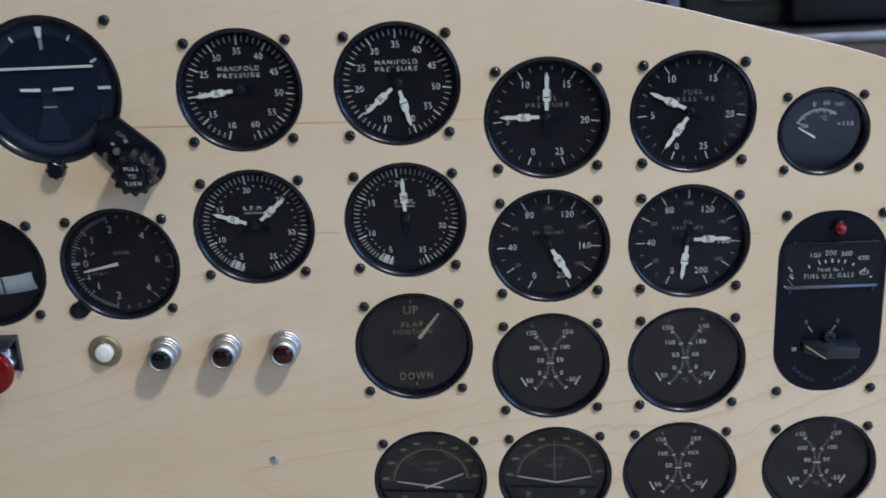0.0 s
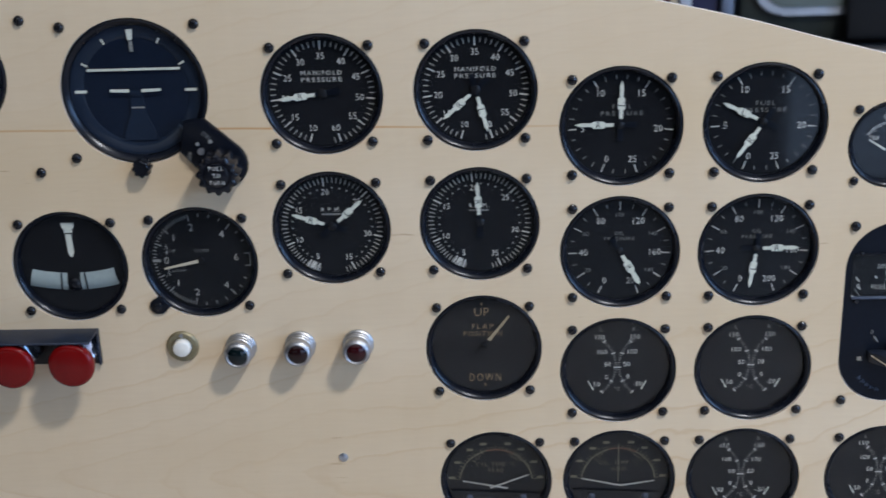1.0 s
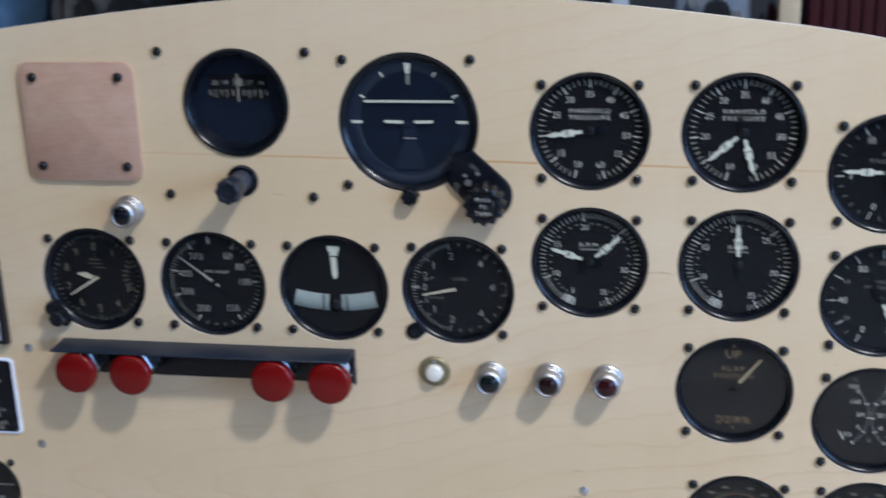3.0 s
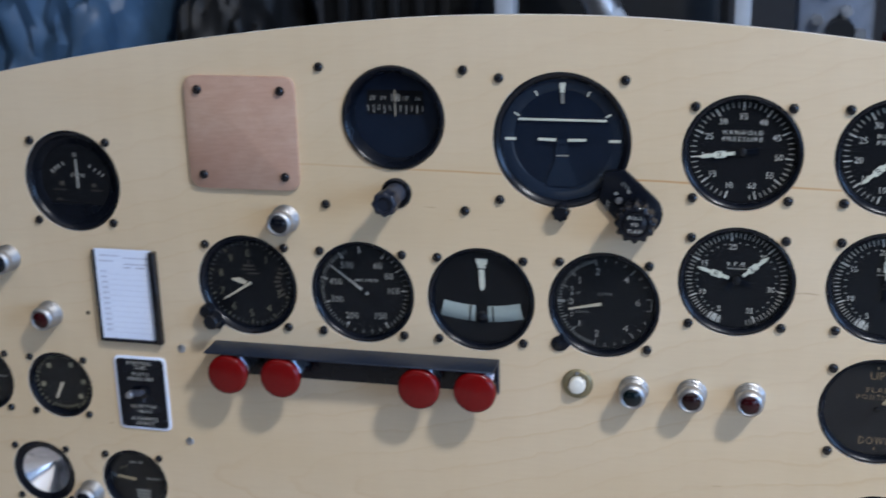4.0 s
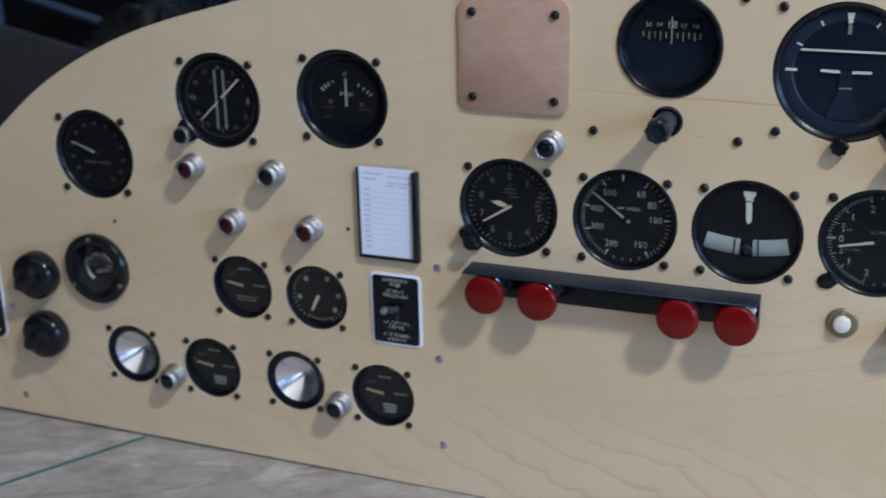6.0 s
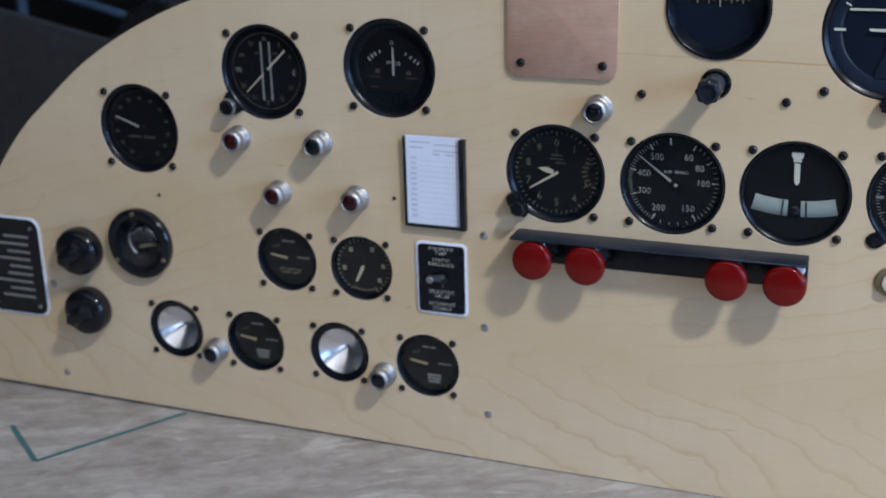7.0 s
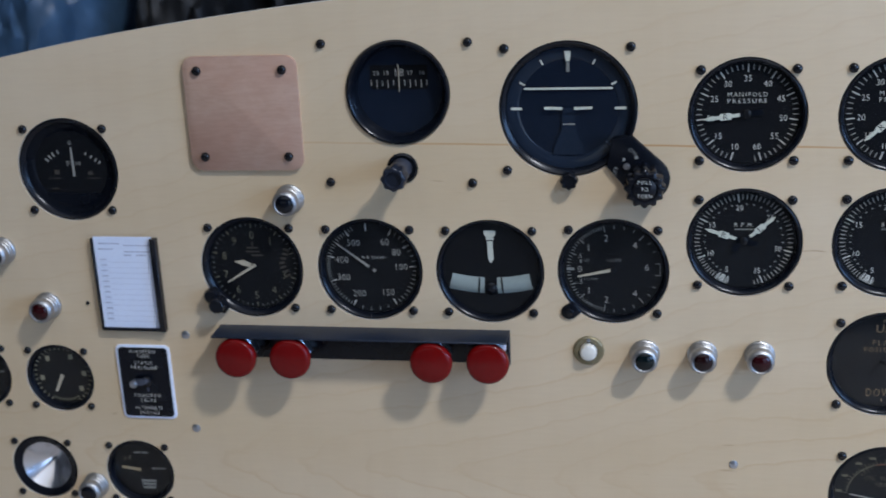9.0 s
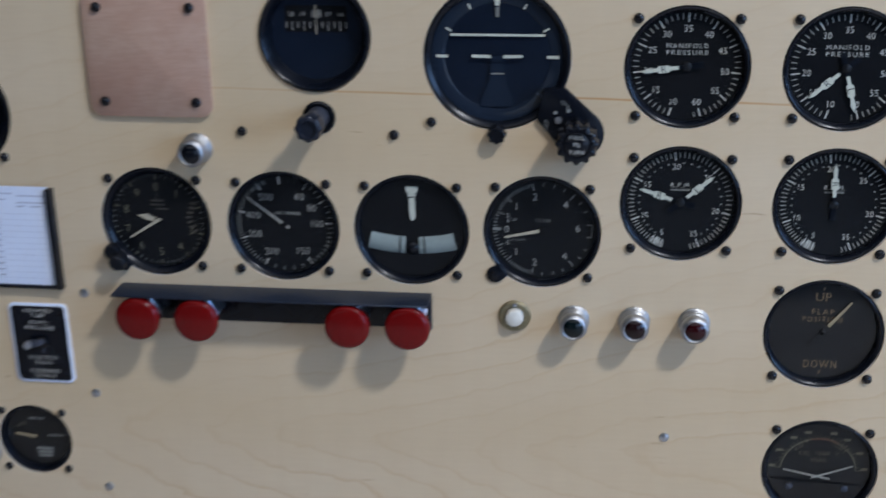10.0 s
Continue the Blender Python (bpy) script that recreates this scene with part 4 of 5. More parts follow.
def radio_compass(x, z):
    g = dial_gauge("remote_compass", x, z, "black remote compass dial with cream parallel bars and a knob", "compass", lip=0.0040)
    rim = bmesh.new()
    for k in range(72):
        a0, a1 = radians(k * 5), radians(k * 5 + 5)
        flat(rim, [(q * math.cos(a), q * math.sin(a)) for q, a in ((0.0312, a0), (0.0320, a0), (0.0320, a1), (0.0312, a1))], W_MARK)
    part("rim_line", rim, FAINT, g, smooth=False, kind="stuff")
    numerals(g, lambda q: 90 - q * 10, [(q, str(q)) for q in (3, 6, 12, 15, 21, 24, 30, 33)], 0.0258, 0.0034, OLIVE_PRINT)
    numerals(g, lambda q: q, [(180, "W"), (0, "E")], 0.0258, 0.0044, MID)
    numerals(g, lambda q: q, [(90, "N"), (270, "S")], 0.0266, 0.0034, DIM)
    for u, name in ((-0.0036, "reference_bar"), (0.0042, "reference_bar")):
        part(name, prism([(u - 0.0008, 0.0245), (u + 0.0008, 0.0245), (u + 0.0008, -0.0215), (u + 0.0016, -0.0215), (u, -0.0255), (u - 0.0016, -0.0215), (u - 0.0008, -0.0215)], -0.0056, -0.0052), DIM, g, smooth=False)
    dashes(g, [(-0.0080, 0.0150, 0.0034, 0.0014), (0.0090, 0.0150, 0.0040, 0.0014)], FAINT)
    needle(g, 44, 0.0026, 0.0262, 0.0020, 0.7, -0.0046, CREAM)
    needle(g, 224, 0.0026, 0.0262, 0.0014, 0.7, -0.0046, CREAM)
    part("knob_boss", prism([(-0.0210, -0.0330), (-0.0350, -0.0180), (-0.0380, -0.0230), (-0.0370, -0.0330), (-0.0290, -0.0372)], -0.004, 0.0030, None, 0.0012), BLACK, g)
    part("setting_knob", lathe([(0.0060, 0.002), (0.0064, 0.0046), (0.0064, 0.0100), (0.0054, 0.0118), (0.0048, 0.0112), (0, 0.0108)], 28, None, -0.0318, -0.0292), BAKE, g)
    part("knob_collar", lathe([(0.0068, 0.0046), (0.0072, 0.0054), (0.0072, 0.0088), (0.0066, 0.0098)], 28, None, -0.0318, -0.0292), ALU, g)
    return g


def suction_gauge(x, z):
    g = dial_gauge("suction_gauge", x, z, "black suction gauge with one white needle and faint figures", "vacuum gauge", lip=0.0046)
    dashes(g, [(0.0262 * math.cos(radians(a)), 0.0262 * math.sin(radians(a)), 0.0034, 0.0030) for a in range(-60, 241, 25)], FAINT, "scale_figures")
    scale_ring(g, lambda q: q, range(-70, 252, 5), 0.0312, 0.0334, 0.0005, FAINT)
    dashes(g, spans(-0.015, 0.015, -0.0085, 0.0022, 2, 9), FAINT)
    needle(g, 160, -0.001, 0.0265, 0.0020, 0.6, -0.0046, MID)
    hub(g, 0.0026)
    return g


def small_gauge(x, z, label, kind):
    g = dial_gauge("small_gauge", x, z, label, "gauge", "small gauges", r=0.0286, pitch=0.0474, lip=0.0036, small=True)
    if kind == "dial":
        dashes(g, [(0.0182 * math.cos(radians(a)), 0.0182 * math.sin(radians(a)), 0.0036, 0.0042) for a in (188, 128, 62, 6, -38)], BUFF, "scale_figures")
        scale_ring(g, lambda q: q, range(-60, 242, 10), 0.0222, 0.0246, 0.0009, BUFF)
        dashes(g, [(0.0212 * math.cos(radians(a)), 0.0212 * math.sin(radians(a)), 0.0026, 0.0016, a + 90) for a in range(245, 300, 9)], KHAKI)
        needle(g, 244, -0.001, 0.0150, 0.0030, 0.7, -0.0046, CREAM)
    else:
        needle(g, 172, 0.001, 0.0172, 0.0026, 0.7, -0.0046, OCHRE)
        dashes(g, spans(-0.006, 0.007, 0.0150, 0.0016, 2, 4) + spans(0.008, 0.0205, 0.0010, 0.0014, 3, 5), DIM)
        if kind == "wide":
            dashes(g, spans(-0.010, 0.012, -0.0105, 0.0016, 3, 6) + spans(-0.009, 0.011, -0.0135, 0.0016, 2, 7), KHAKI, "lower_print")
        else:
            dashes(g, [(0.0040, -0.0105 - 0.0030 * k, 0.0130 - 0.001 * k, 0.0022) for k in range(3)], DIM, "lower_print")
        dashes(g, [(-0.0140 + 0.004 * k, 0.0090 + 0.0012 * k, 0.0010, 0.0030, -20) for k in range(2)], KHAKI, "scale_figures")
    return g


def blanked_gauge(x, z, label):
    """A small round rim that holds a bright spun metal dish in place of a dial."""
    g = dial_gauge("metal_faced_gauge", x, z, label, "gauge", "metal faced gauges", r=0.0280, pitch=0.0462, lip=0.0070, small=True, glass=False, face=False)
    prof = [(0.0211, -0.0034)] + [(0.0210 * k / 10, -0.0034 - 0.0165 * (1 - (k / 10) ** 1.3)) for k in (8, 6, 4, 2, 1, 0.3, 0.1, 0)]
    part("dish", lathe(prof, 64), SPUN, g, "bright spun aluminium cone dish")
    return g

TUBE = worn("pale_liquid_tube", (0.31, 0.35, 0.33), 0.30, 0, 0.5, 300, 0.12, 0)
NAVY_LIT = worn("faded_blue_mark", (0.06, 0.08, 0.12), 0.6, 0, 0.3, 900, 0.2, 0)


def fuel_quantity_gauge(x, z):
    g = thing("fuel_quantity_gauge", x, z, "tall round-ended black fuel gauge with selector and red lamp", "fuel gauge")
    hw, hh, r = 0.0350, 0.0650, 0.0330
    HOLES.append((0, 0, [(x + u, z + v) for u, v in rounded(hw + 0.0006, hh + 0.0006, r, 14)]))
    part("case", prism(rounded(hw - 0.002, hh - 0.002, r - 0.002, 8), -0.09, -0.012), CASE, g)
    part("body", prism(rounded(hw, hh, r, 14), -0.012, -0.0012, None, 0.0012), BODY, g)
    part("scale_recess", prism(rounded(0.0315, 0.0155, 0.0020, 3, -0.0002, 0.0275), -0.0012, -0.0008), DIAL, g, smooth=False)
    bm = bmesh.new()
    for s, u, v, h in (("0", -0.0262, 0.0205, 0.0032), ("100", -0.0110, 0.0346, 0.0032), ("200", -0.0012, 0.0360, 0.0034), ("300", 0.0092, 0.0350, 0.0034),
                       ("400", 0.0202, 0.0315, 0.0034), ("425", 0.0212, 0.0212, 0.0032)):
        write(bm, s, u, v, h, -0.0006)
    write(bm, "TANK No.1", -0.0010, 0.0240, 0.0026, -0.0006, 0.0165)
    write(bm, "FUEL U.S. GALS", -0.0015, 0.0198, 0.0032, -0.0006, 0.0320)
    part("scale_lettering", bm, WHITE, g, smooth=False, kind="stuff")
    bm = bmesh.new()
    for k, a in enumerate((150, 138, 116, 104, 97, 90, 83, 76, 66, 52, 40)):
        ray_bar(bm, a, 0.0330, 0.0360 if k % 2 else 0.0352, 0.0008, -0.0006, 0.0, -0.0040)
    part("scale_ticks", bm, WHITE, g, smooth=False, kind="stuff")
    part("needle", prism([(-0.0285, 0.0268), (-0.0262, 0.0235), (-0.0256, 0.0236), (-0.0279, 0.0272)], -0.0006, -0.0002), WHITE, g, smooth=False)
    part("lower_needle", prism([(-0.0290, 0.0185), (-0.0252, 0.0135), (-0.0248, 0.0137), (-0.0286, 0.0188)], -0.0006, -0.0002), DIM, g, smooth=False)
    part("window_rail", bar(-0.0300, 0.0300, 0.0112, 0.0130, -0.0012, 0.0010, None, 0.0005), STEEL_BLUE, g, "blued metal rail")
    part("upper_rail", bar(-0.0300, 0.0300, 0.0425, 0.0438, -0.0012, 0.0006, None, 0.0004), BLACK, g)
    pane = part("glass", bar(-0.0310, 0.0310, 0.0130, 0.0425, 0.0, 0.0004), GLASS, g)
    pane.visible_shadow = False
    for u, v in ((-0.0270, 0.0095), (0.0275, 0.0095), (-0.0255, 0.0438), (0.0255, 0.0438)):
        part("case_screw", lathe([(0.0014, -0.002), (0.0014, 0.0006), (0, 0.0010)], 10, None, u, v), OILED, g)
    lamp = part("warning_lamp", lathe([(0.0052, -0.002), (0.0052, 0.0020), (0.0046, 0.0026), (0.0042, 0.0022)], 24, None, 0.0030, 0.0535), BLACK, g)
    part("lens", lathe([(0.0042, 0.0018), (0.0038, 0.0040), (0.0024, 0.0056), (0, 0.0062)], 24, None, 0.0030, 0.0535), RUBY, lamp, "small red lens")
    grip = bmesh.new()
    plan = [(-0.0165, -0.0012), (-0.0165, 0.0022), (-0.0045, 0.0140), (0.0185, 0.0140), (0.0185, -0.0012)]
    top, low = [grip.verts.new(P3(u, -0.0266, w)) for u, w in plan], [grip.verts.new(P3(u * 0.96, -0.0345, w * 0.97)) for u, w in plan]
    grip.faces.new(top)
    grip.faces.new(low[::-1])
    for k in range(5):
        grip.faces.new((top[k], low[k], low[(k + 1) % 5], top[(k + 1) % 5]))
    bmesh.ops.bevel(grip, geom=grip.edges[:], offset=0.0006, segments=2, affect="EDGES", profile=0.5)
    handle = part("selector_handle", grip, HANDLE, g, "black bar selector handle")
    index = bmesh.new()
    a, b = Vector(P3(-0.0152, -0.0285, 0.0042)), Vector(P3(-0.0042, -0.0335, 0.0147))
    across = Vector((0.35, 0, 0.93)) * 0.0004
    index.faces.new([index.verts.new(q) for q in (a - across, b - across, b + across, a + across)])
    part("index_line", index, CREAM, handle, "cream index line", smooth=False)
    part("selector_hub", lathe([(0.0042, -0.0012), (0.0042, 0.0030), (0.0034, 0.0040), (0.0016, 0.0040), (0.0012, 0.0030), (0, 0.0030)], 24, None, 0.0008, -0.0236), HANDLE, g)
    bm = bmesh.new()
    write(bm, "0", -0.0145, -0.0132, 0.0030, -0.0006)
    write(bm, "0", 0.0065, -0.0132, 0.0030, -0.0006)
    for u, v, t in ((-0.0115, -0.0185, 125), (0.0038, -0.0185, 55)):
        dash(bm, u, v, 0.0052, 0.0009, -0.0006, t)
    dash(bm, -0.0215, -0.0330, 0.0030, 0.0030, -0.0006)
    part("selector_marks", bm, DIM, g, smooth=False, kind="stuff")
    bm = bmesh.new()
    for a in (216, 225, 234, 243, 252, 288, 297, 306, 315, 324):
        for d, h in ((-2.2, 0.0030), (1.4, 0.0018)):
            dash(bm, 0.0248 * math.cos(radians(a + d)), -0.0330 + 0.0248 * math.sin(radians(a + d)), h, 0.0006, -0.0006, a)
    part("small_print", bm, NAVY_LIT, g, smooth=False, kind="stuff")
    screws(g, [(-0.0313, 0.0632), (0.0308, 0.0630), (-0.0318, -0.0637), (0.0316, -0.0633)])
    return g


# paler than the face: ceiling light on the top edge is put into this colour
CORE = worn("plywood_core", (0.76, 0.70, 0.62), 0.6, 0, 0.3, 120, 0.15, 0.2)
HANDLE = worn("handle_black", (0.010, 0.014, 0.024), 0.32, 0.0, 0.6, 600, 0.2, 0.06)
RUBY = worn("ruby_lens", (0.15, 0.005, 0.006), 0.15, 0, 0.5, 200, 0.2, 0)
STEEL_BLUE = worn("blued_rail", (0.10, 0.12, 0.17), 0.35, 0.4, 0.5, 600, 0.2, 0.1)


def outside_thermometer(x, z):
    g = dial_gauge("air_thermometer", x, z, "small black air thermometer with white scale and needle", "thermometer", r=0.0290, pitch=0.0474, lip=0.0038, small=True)
    bm = bmesh.new()
    for k in range(23):
        ray_bar(bm, 150 - k * 4.3, 0.0153 - 0.0014 * (k % 4 == 0), 0.0172, 0.0004, W_MARK, -0.0010, -0.0030)
    part("tick_marks", bm, WHITE, g, smooth=False, kind="stuff")
    lines(g, [("0", -0.0052, 0.0170, 0.0028, None), ("50", 0.0022, 0.0176, 0.0028, None), ("100", 0.0105, 0.0165, 0.0028, None),
              ("-50", -0.0112, 0.0030, 0.0028, None), ("°C", 0.0010, 0.0075, 0.0030, None), ("+150", 0.0150, 0.0035, 0.0028, None)], WHITE)
    needle(g, 148, 0.0060, 0.0190, 0.0014, 0.5, -0.0046, LUME, 0.0012, -0.0078)
    return g


def indicator_lamp(x, z, lens, word, group):
    """A turned aluminium lamp holder with a knurled neck and a domed jewel."""
    g = thing("indicator_lamp", x, z, f"dull aluminium indicator lamp with a {word} lens", "indicator lamp", group)
    part("flange", lathe([(0.0108, 0.0), (0.0108, 0.0020), (0.0100, 0.0028), (0.0094, 0.0028)], 32), ALU, g)
    part("barrel", lathe([(0.0096, 0.0026), (0.0100, 0.0036), (0.0100, 0.0050), (0.0095, 0.0056), (0.0095, 0.0064), (0.0100, 0.0070), (0.0100, 0.0086), (0.0094, 0.0092),
                          (0.0094, 0.0100), (0.0098, 0.0106), (0.0096, 0.0140), (0.0086, 0.0160), (0.0074, 0.0166), (0.0066, 0.0160), (0.0064, 0.0140)], 36), ALU, g)
    part("lens", lathe([(0.0068, 0.0140), (0.0066, 0.0160), (0.0052, 0.0172), (0.0026, 0.0178), (0, 0.0180)], 28), lens, g, f"{word} glass lens")
    return g


def push_button(x, z):
    g = thing("push_button", x, z, "ivory push button in an aged brass ring", "push button")
    part("ring", lathe([(0.0112, 0.0), (0.0112, 0.0012), (0.0100, 0.0024), (0.0074, 0.0026), (0.0066, 0.0016), (0.0066, 0.0)], 36), BRASS, g)
    part("cap", lathe([(0.0062, 0.0), (0.0062, 0.0052), (0.0054, 0.0066), (0.0030, 0.0074), (0, 0.0076)], 28), IVORY, g)
    part("ring_screw", lathe([(0.0014, 0.001), (0.0014, 0.0030), (0, 0.0034)], 10, None, 0.0, 0.0088), ZINC, g)
    return g


def pull_handle(x, z, rod):
    """A round red knob on a plain rod."""
    g = thing("pull_handle", x, z, "glossy red round pull knob on a grey rod", "pull knob", "red pull handles")
    part("knob", lathe([(0.0, 0.0150), (0.0060, 0.0150), (0.0140, 0.0172), (0.0153, 0.0186), (0.0158, 0.0206), (0.0158, 0.0228), (0.0153, 0.0242), (0.0143, 0.0250), (0.0120, 0.0254), (0.0060, 0.0260), (0, 0.0262)], 48), REDK, g)
    part("rod", lathe([(0.0042, -0.01), (0.0042, 0.0160), (0, 0.0160)], 16), ZINC, g)
    part("nut", lathe([(0.0122, 0.0016), (0.0122, 0.0090), (0.0112, 0.0098), (0.0040, 0.0098)], 6), ZINC, g)
    return g


def handle_guard():
    """A folded black angle over the pull handles."""
    g = thing("handle_guard", -0.0710, 0.1126, "black folded metal guard shelf above red pull knobs", "guard bracket")
    hw = 0.1095
    part("top_plate", bar(-hw - 0.004, hw, 0.0116, 0.0130, 0.0, 0.0245, None, 0.0004), CRACKLE, g)
    part("back_plate", bar(-hw + 0.001, hw, -0.0132, 0.0116, 0.0, 0.0014, None, 0.0003), BLACK, g)
    part("end_plate", prism([(hw - 0.0012, 0.0116), (hw, 0.0116), (hw, -0.0132), (hw - 0.0012, -0.0132)], 0.0014, 0.0040), CRACKLE, g, smooth=False)
    tab = prism([(hw - 0.0070, 0.0112), (hw - 0.0016, 0.0112), (hw - 0.0010, 0.0062), (hw - 0.0022, 0.0020), (hw - 0.0036, -0.0030), (hw - 0.0048, 0.0012), (hw - 0.0082, 0.0040), (hw - 0.0060, 0.0066)], 0.0150, 0.0162, None, 0.0003)
    part("end_patch", tab, PAPER, g, "small ragged bluish-white piece at the end", smooth=False)
    return g


def card_holder():
    g = thing("card_holder", -0.2540, 0.1577, "white ruled correction card in a black holder", "card holder")
    hw, hh = 0.0262, 0.0375
    part("back_plate", bar(-hw, hw, -hh, hh, 0.0, 0.0022, None, 0.0005), BAKE, g)
    part("side_rail", bar(hw - 0.0046, hw, -hh, hh, 0.0022, 0.0058, None, 0.0006), BAKE, g)
    part("side_rail", bar(-hw, -hw + 0.0020, -hh, hh, 0.0022, 0.0046, None, 0.0006), BAKE, g)
    part("bottom_rail", bar(-hw + 0.002, hw - 0.0046, -hh, -hh + 0.0024, 0.0022, 0.0050, None, 0.0006), BAKE, g)
    card = part("card", bar(-hw + 0.0020, hw - 0.0036, -hh + 0.0020, hh + 0.0014, 0.0024, 0.0028), PAPER, g, "white card with ruled lines")
    bm = bmesh.new()
    for k in range(12):
        v = 0.0205 - k * 0.0044
        dash(bm, -0.0002, v - 0.0020, 0.0430, 0.00022, 0.0029)
        dash(bm, -0.0180, v, 0.0052, 0.0013, 0.0029)
    for u, v, a, h in ((-0.0120, 0.0335, 0.0170, 0.0012), (0.0100, 0.0320, 0.0210, 0.0011), (-0.0150, 0.0290, 0.0120, 0.0012), (0.0110, 0.0270, 0.0230, 0.0011), (0.0020, 0.0242, 0.0060, 0.0012),
                       (0.0130, 0.0242, 0.0080, 0.0012)):
        dash(bm, u, v, a, h, 0.0029)
    part("print", bm, INK, card, smooth=False, kind="stuff")
    return g


def static_placard():
    g = thing("selector_placard", -0.2508, 0.0757, "black placard with white border, white print and a lever", "placard")
    part("border", prism(rounded(0.0222, 0.0315, 0.0042), 0.0, 0.0012, None, 0.0003), PAPER, g, "white border plate")
    part("face", prism(rounded(0.0202, 0.0295, 0.0032), 0.0012, 0.0017), BLACK, g, smooth=False)
    for text, v, width in (("AIRSPEED", 0.0262, 0.0215), ("TUBE", 0.0224, 0.0100), ("STATIC", 0.0166, 0.0150), ("PRESSURE", 0.0126, 0.0216),
                           ("SELECTOR", -0.0112, 0.0220), ("VALVE", -0.0154, 0.0130), ("ALTERNATE", -0.0220, 0.0230), ("SOURCE", -0.0261, 0.0160)):
        write(bm := bmesh.new(), text, 0.0, v, 0.0028, 0.0019, width)
        part("lettering", bm, WHITE, g, smooth=False)
    part("lever_boss", lathe([(0.0046, 0.0015), (0.0046, 0.0040), (0.0036, 0.0048), (0, 0.0048)], 24, None, 0.0010, 0.0010), BAKE, g)
    lever = prism([(-0.0078, 0.0040), (-0.0100, 0.0012), (-0.0080, -0.0010), (0.0000, 0.0000), (0.0040, 0.0026), (0.0020, 0.0046)], 0.0046, 0.0088, None, 0.0010)
    part("lever", lever, SHAFT, g, "grey lever with bright worn end")
    part("lever_tip", lathe([(0.0030, 0.0060), (0.0032, 0.0094), (0.0024, 0.0108), (0, 0.0112)], 18, None, -0.0074, 0.0014), ZINC, g, "bright worn lever end")
    part("lever_stop", bar(0.0002, 0.0018, -0.0075, -0.0022, 0.0017, 0.0026, None, 0.0003), SHAFT, g)
    for u, v in ((-0.0168, 0.0258), (0.0168, 0.0258), (-0.0168, -0.0258), (0.0168, -0.0258)):
        part("pin", lathe([(0.0012, 0.0015), (0.0010, 0.0024), (0, 0.0026)], 10, None, u, v), OILED, g)
    return g


def ignition_plate():
    g = thing("engraved_plate", -0.6860, 0.0415, "black engraved switch plate with thin white border", "placard")
    part("border", prism(rounded(0.0345, 0.0490, 0.0110), 0.0, 0.0012, None, 0.0003), PAPER, g)
    part("face", prism(rounded(0.0328, 0.0473, 0.0098), 0.0012, 0.0017), DIAL, g, smooth=False)
    bm = bmesh.new()
    rnd = random.Random(8)
    for k in range(9):
        half = rnd.uniform(0.014, 0.026)
        dash(bm, 0.024 - half, 0.030 - k * 0.0075, half * 1.7, 0.0024, 0.0019)
    part("print", bm, DIM, g, smooth=False, kind="stuff")
    for u, v in ((-0.025, 0.039), (0.025, 0.039), (-0.025, -0.039), (0.025, -0.039)):
        part("pin", lathe([(0.0018, 0.0015), (0.0016, 0.0028), (0, 0.0032)], 12, None, u, v), ZINC, g)
    return g


def pointer_knob(x, z, turn):
    """A round bakelite skirt with a bar grip."""
    g = thing("rotary_knob", x, z, "black bakelite rotary knob with pointed grip", "control knob", "rotary knobs")
    part("skirt", lathe([(0.0214, 0.0), (0.0222, 0.0030), (0.0221, 0.0100), (0.0212, 0.0135), (0.0185, 0.0158), (0.0130, 0.0168), (0, 0.0170)], 40), BAKE, g)
    c, s = math.cos(radians(turn)), math.sin(radians(turn))
    pts = [(-0.0110, -0.0080), (0.0100, -0.0070), (0.0160, 0.0), (0.0100, 0.0070), (-0.0110, 0.0080), (-0.0145, 0.0)]
    part("grip", prism([(a * c - b * s, a * s + b * c) for a, b in pts], 0.0140, 0.0265, None, 0.0046), BAKE, g)
    part("centre_screw", lathe([(0.0018, 0.0255), (0.0018, 0.0267), (0, 0.0269)], 14), OILED, g)
    return g


def socket(x, z):
    g = thing("round_socket", x, z, "round black flange socket with a bright glass dome", "socket")
    r = 0.0324
    HOLES.append((x, z, 0.0222))
    part("flange", lathe([(r, 0.0), (r, 0.0052), (r - 0.0012, 0.0066), (0.0258, 0.0074), (0.0240, 0.0066), (0.0222, 0.0020), (0.0215, -0.004)], 56), BAKE, g)
    prof = [(0.0216, -0.0010)] + [(0.0214 * k / 8, -0.0010 - 0.0080 * (1 - (k / 8) ** 2)) for k in range(7, -1, -1)]
    part("dished_back", lathe(prof, 48), SMOKED, g, "smoked glossy dish")
    part("inner_bar", prism([(-0.0035, -0.0060), (0.0105, -0.0030), (0.0110, 0.0000), (-0.0025, -0.0028)], -0.0050, -0.0010), BRASS, g, "small brass contact", smooth=False)
    # bright curved rods modelled in place of reflections inside the dome
    for a0, a1, q in ((150, 235, 0.0150), (95, 150, 0.0120), (20, 70, 0.0135)):
        arc = bmesh.new()
        pts = [(q * math.cos(radians(a0 + (a1 - a0) * k / 8)), q * math.sin(radians(a0 + (a1 - a0) * k / 8))) for k in range(9)]
        tube([P3(u, v, -0.0030) for u, v in pts], 0.0013, arc, 8)
        part("reflection_arc", arc, ALU, g, "bright arc standing in for a reflection")
    dome = part("glass", lathe([(0.0222, 0.0050), (0.0200, 0.0086), (0.0150, 0.0118), (0.0080, 0.0136), (0, 0.0142)], 40), DOME, g, "clear domed glass")
    dome.visible_shadow = False
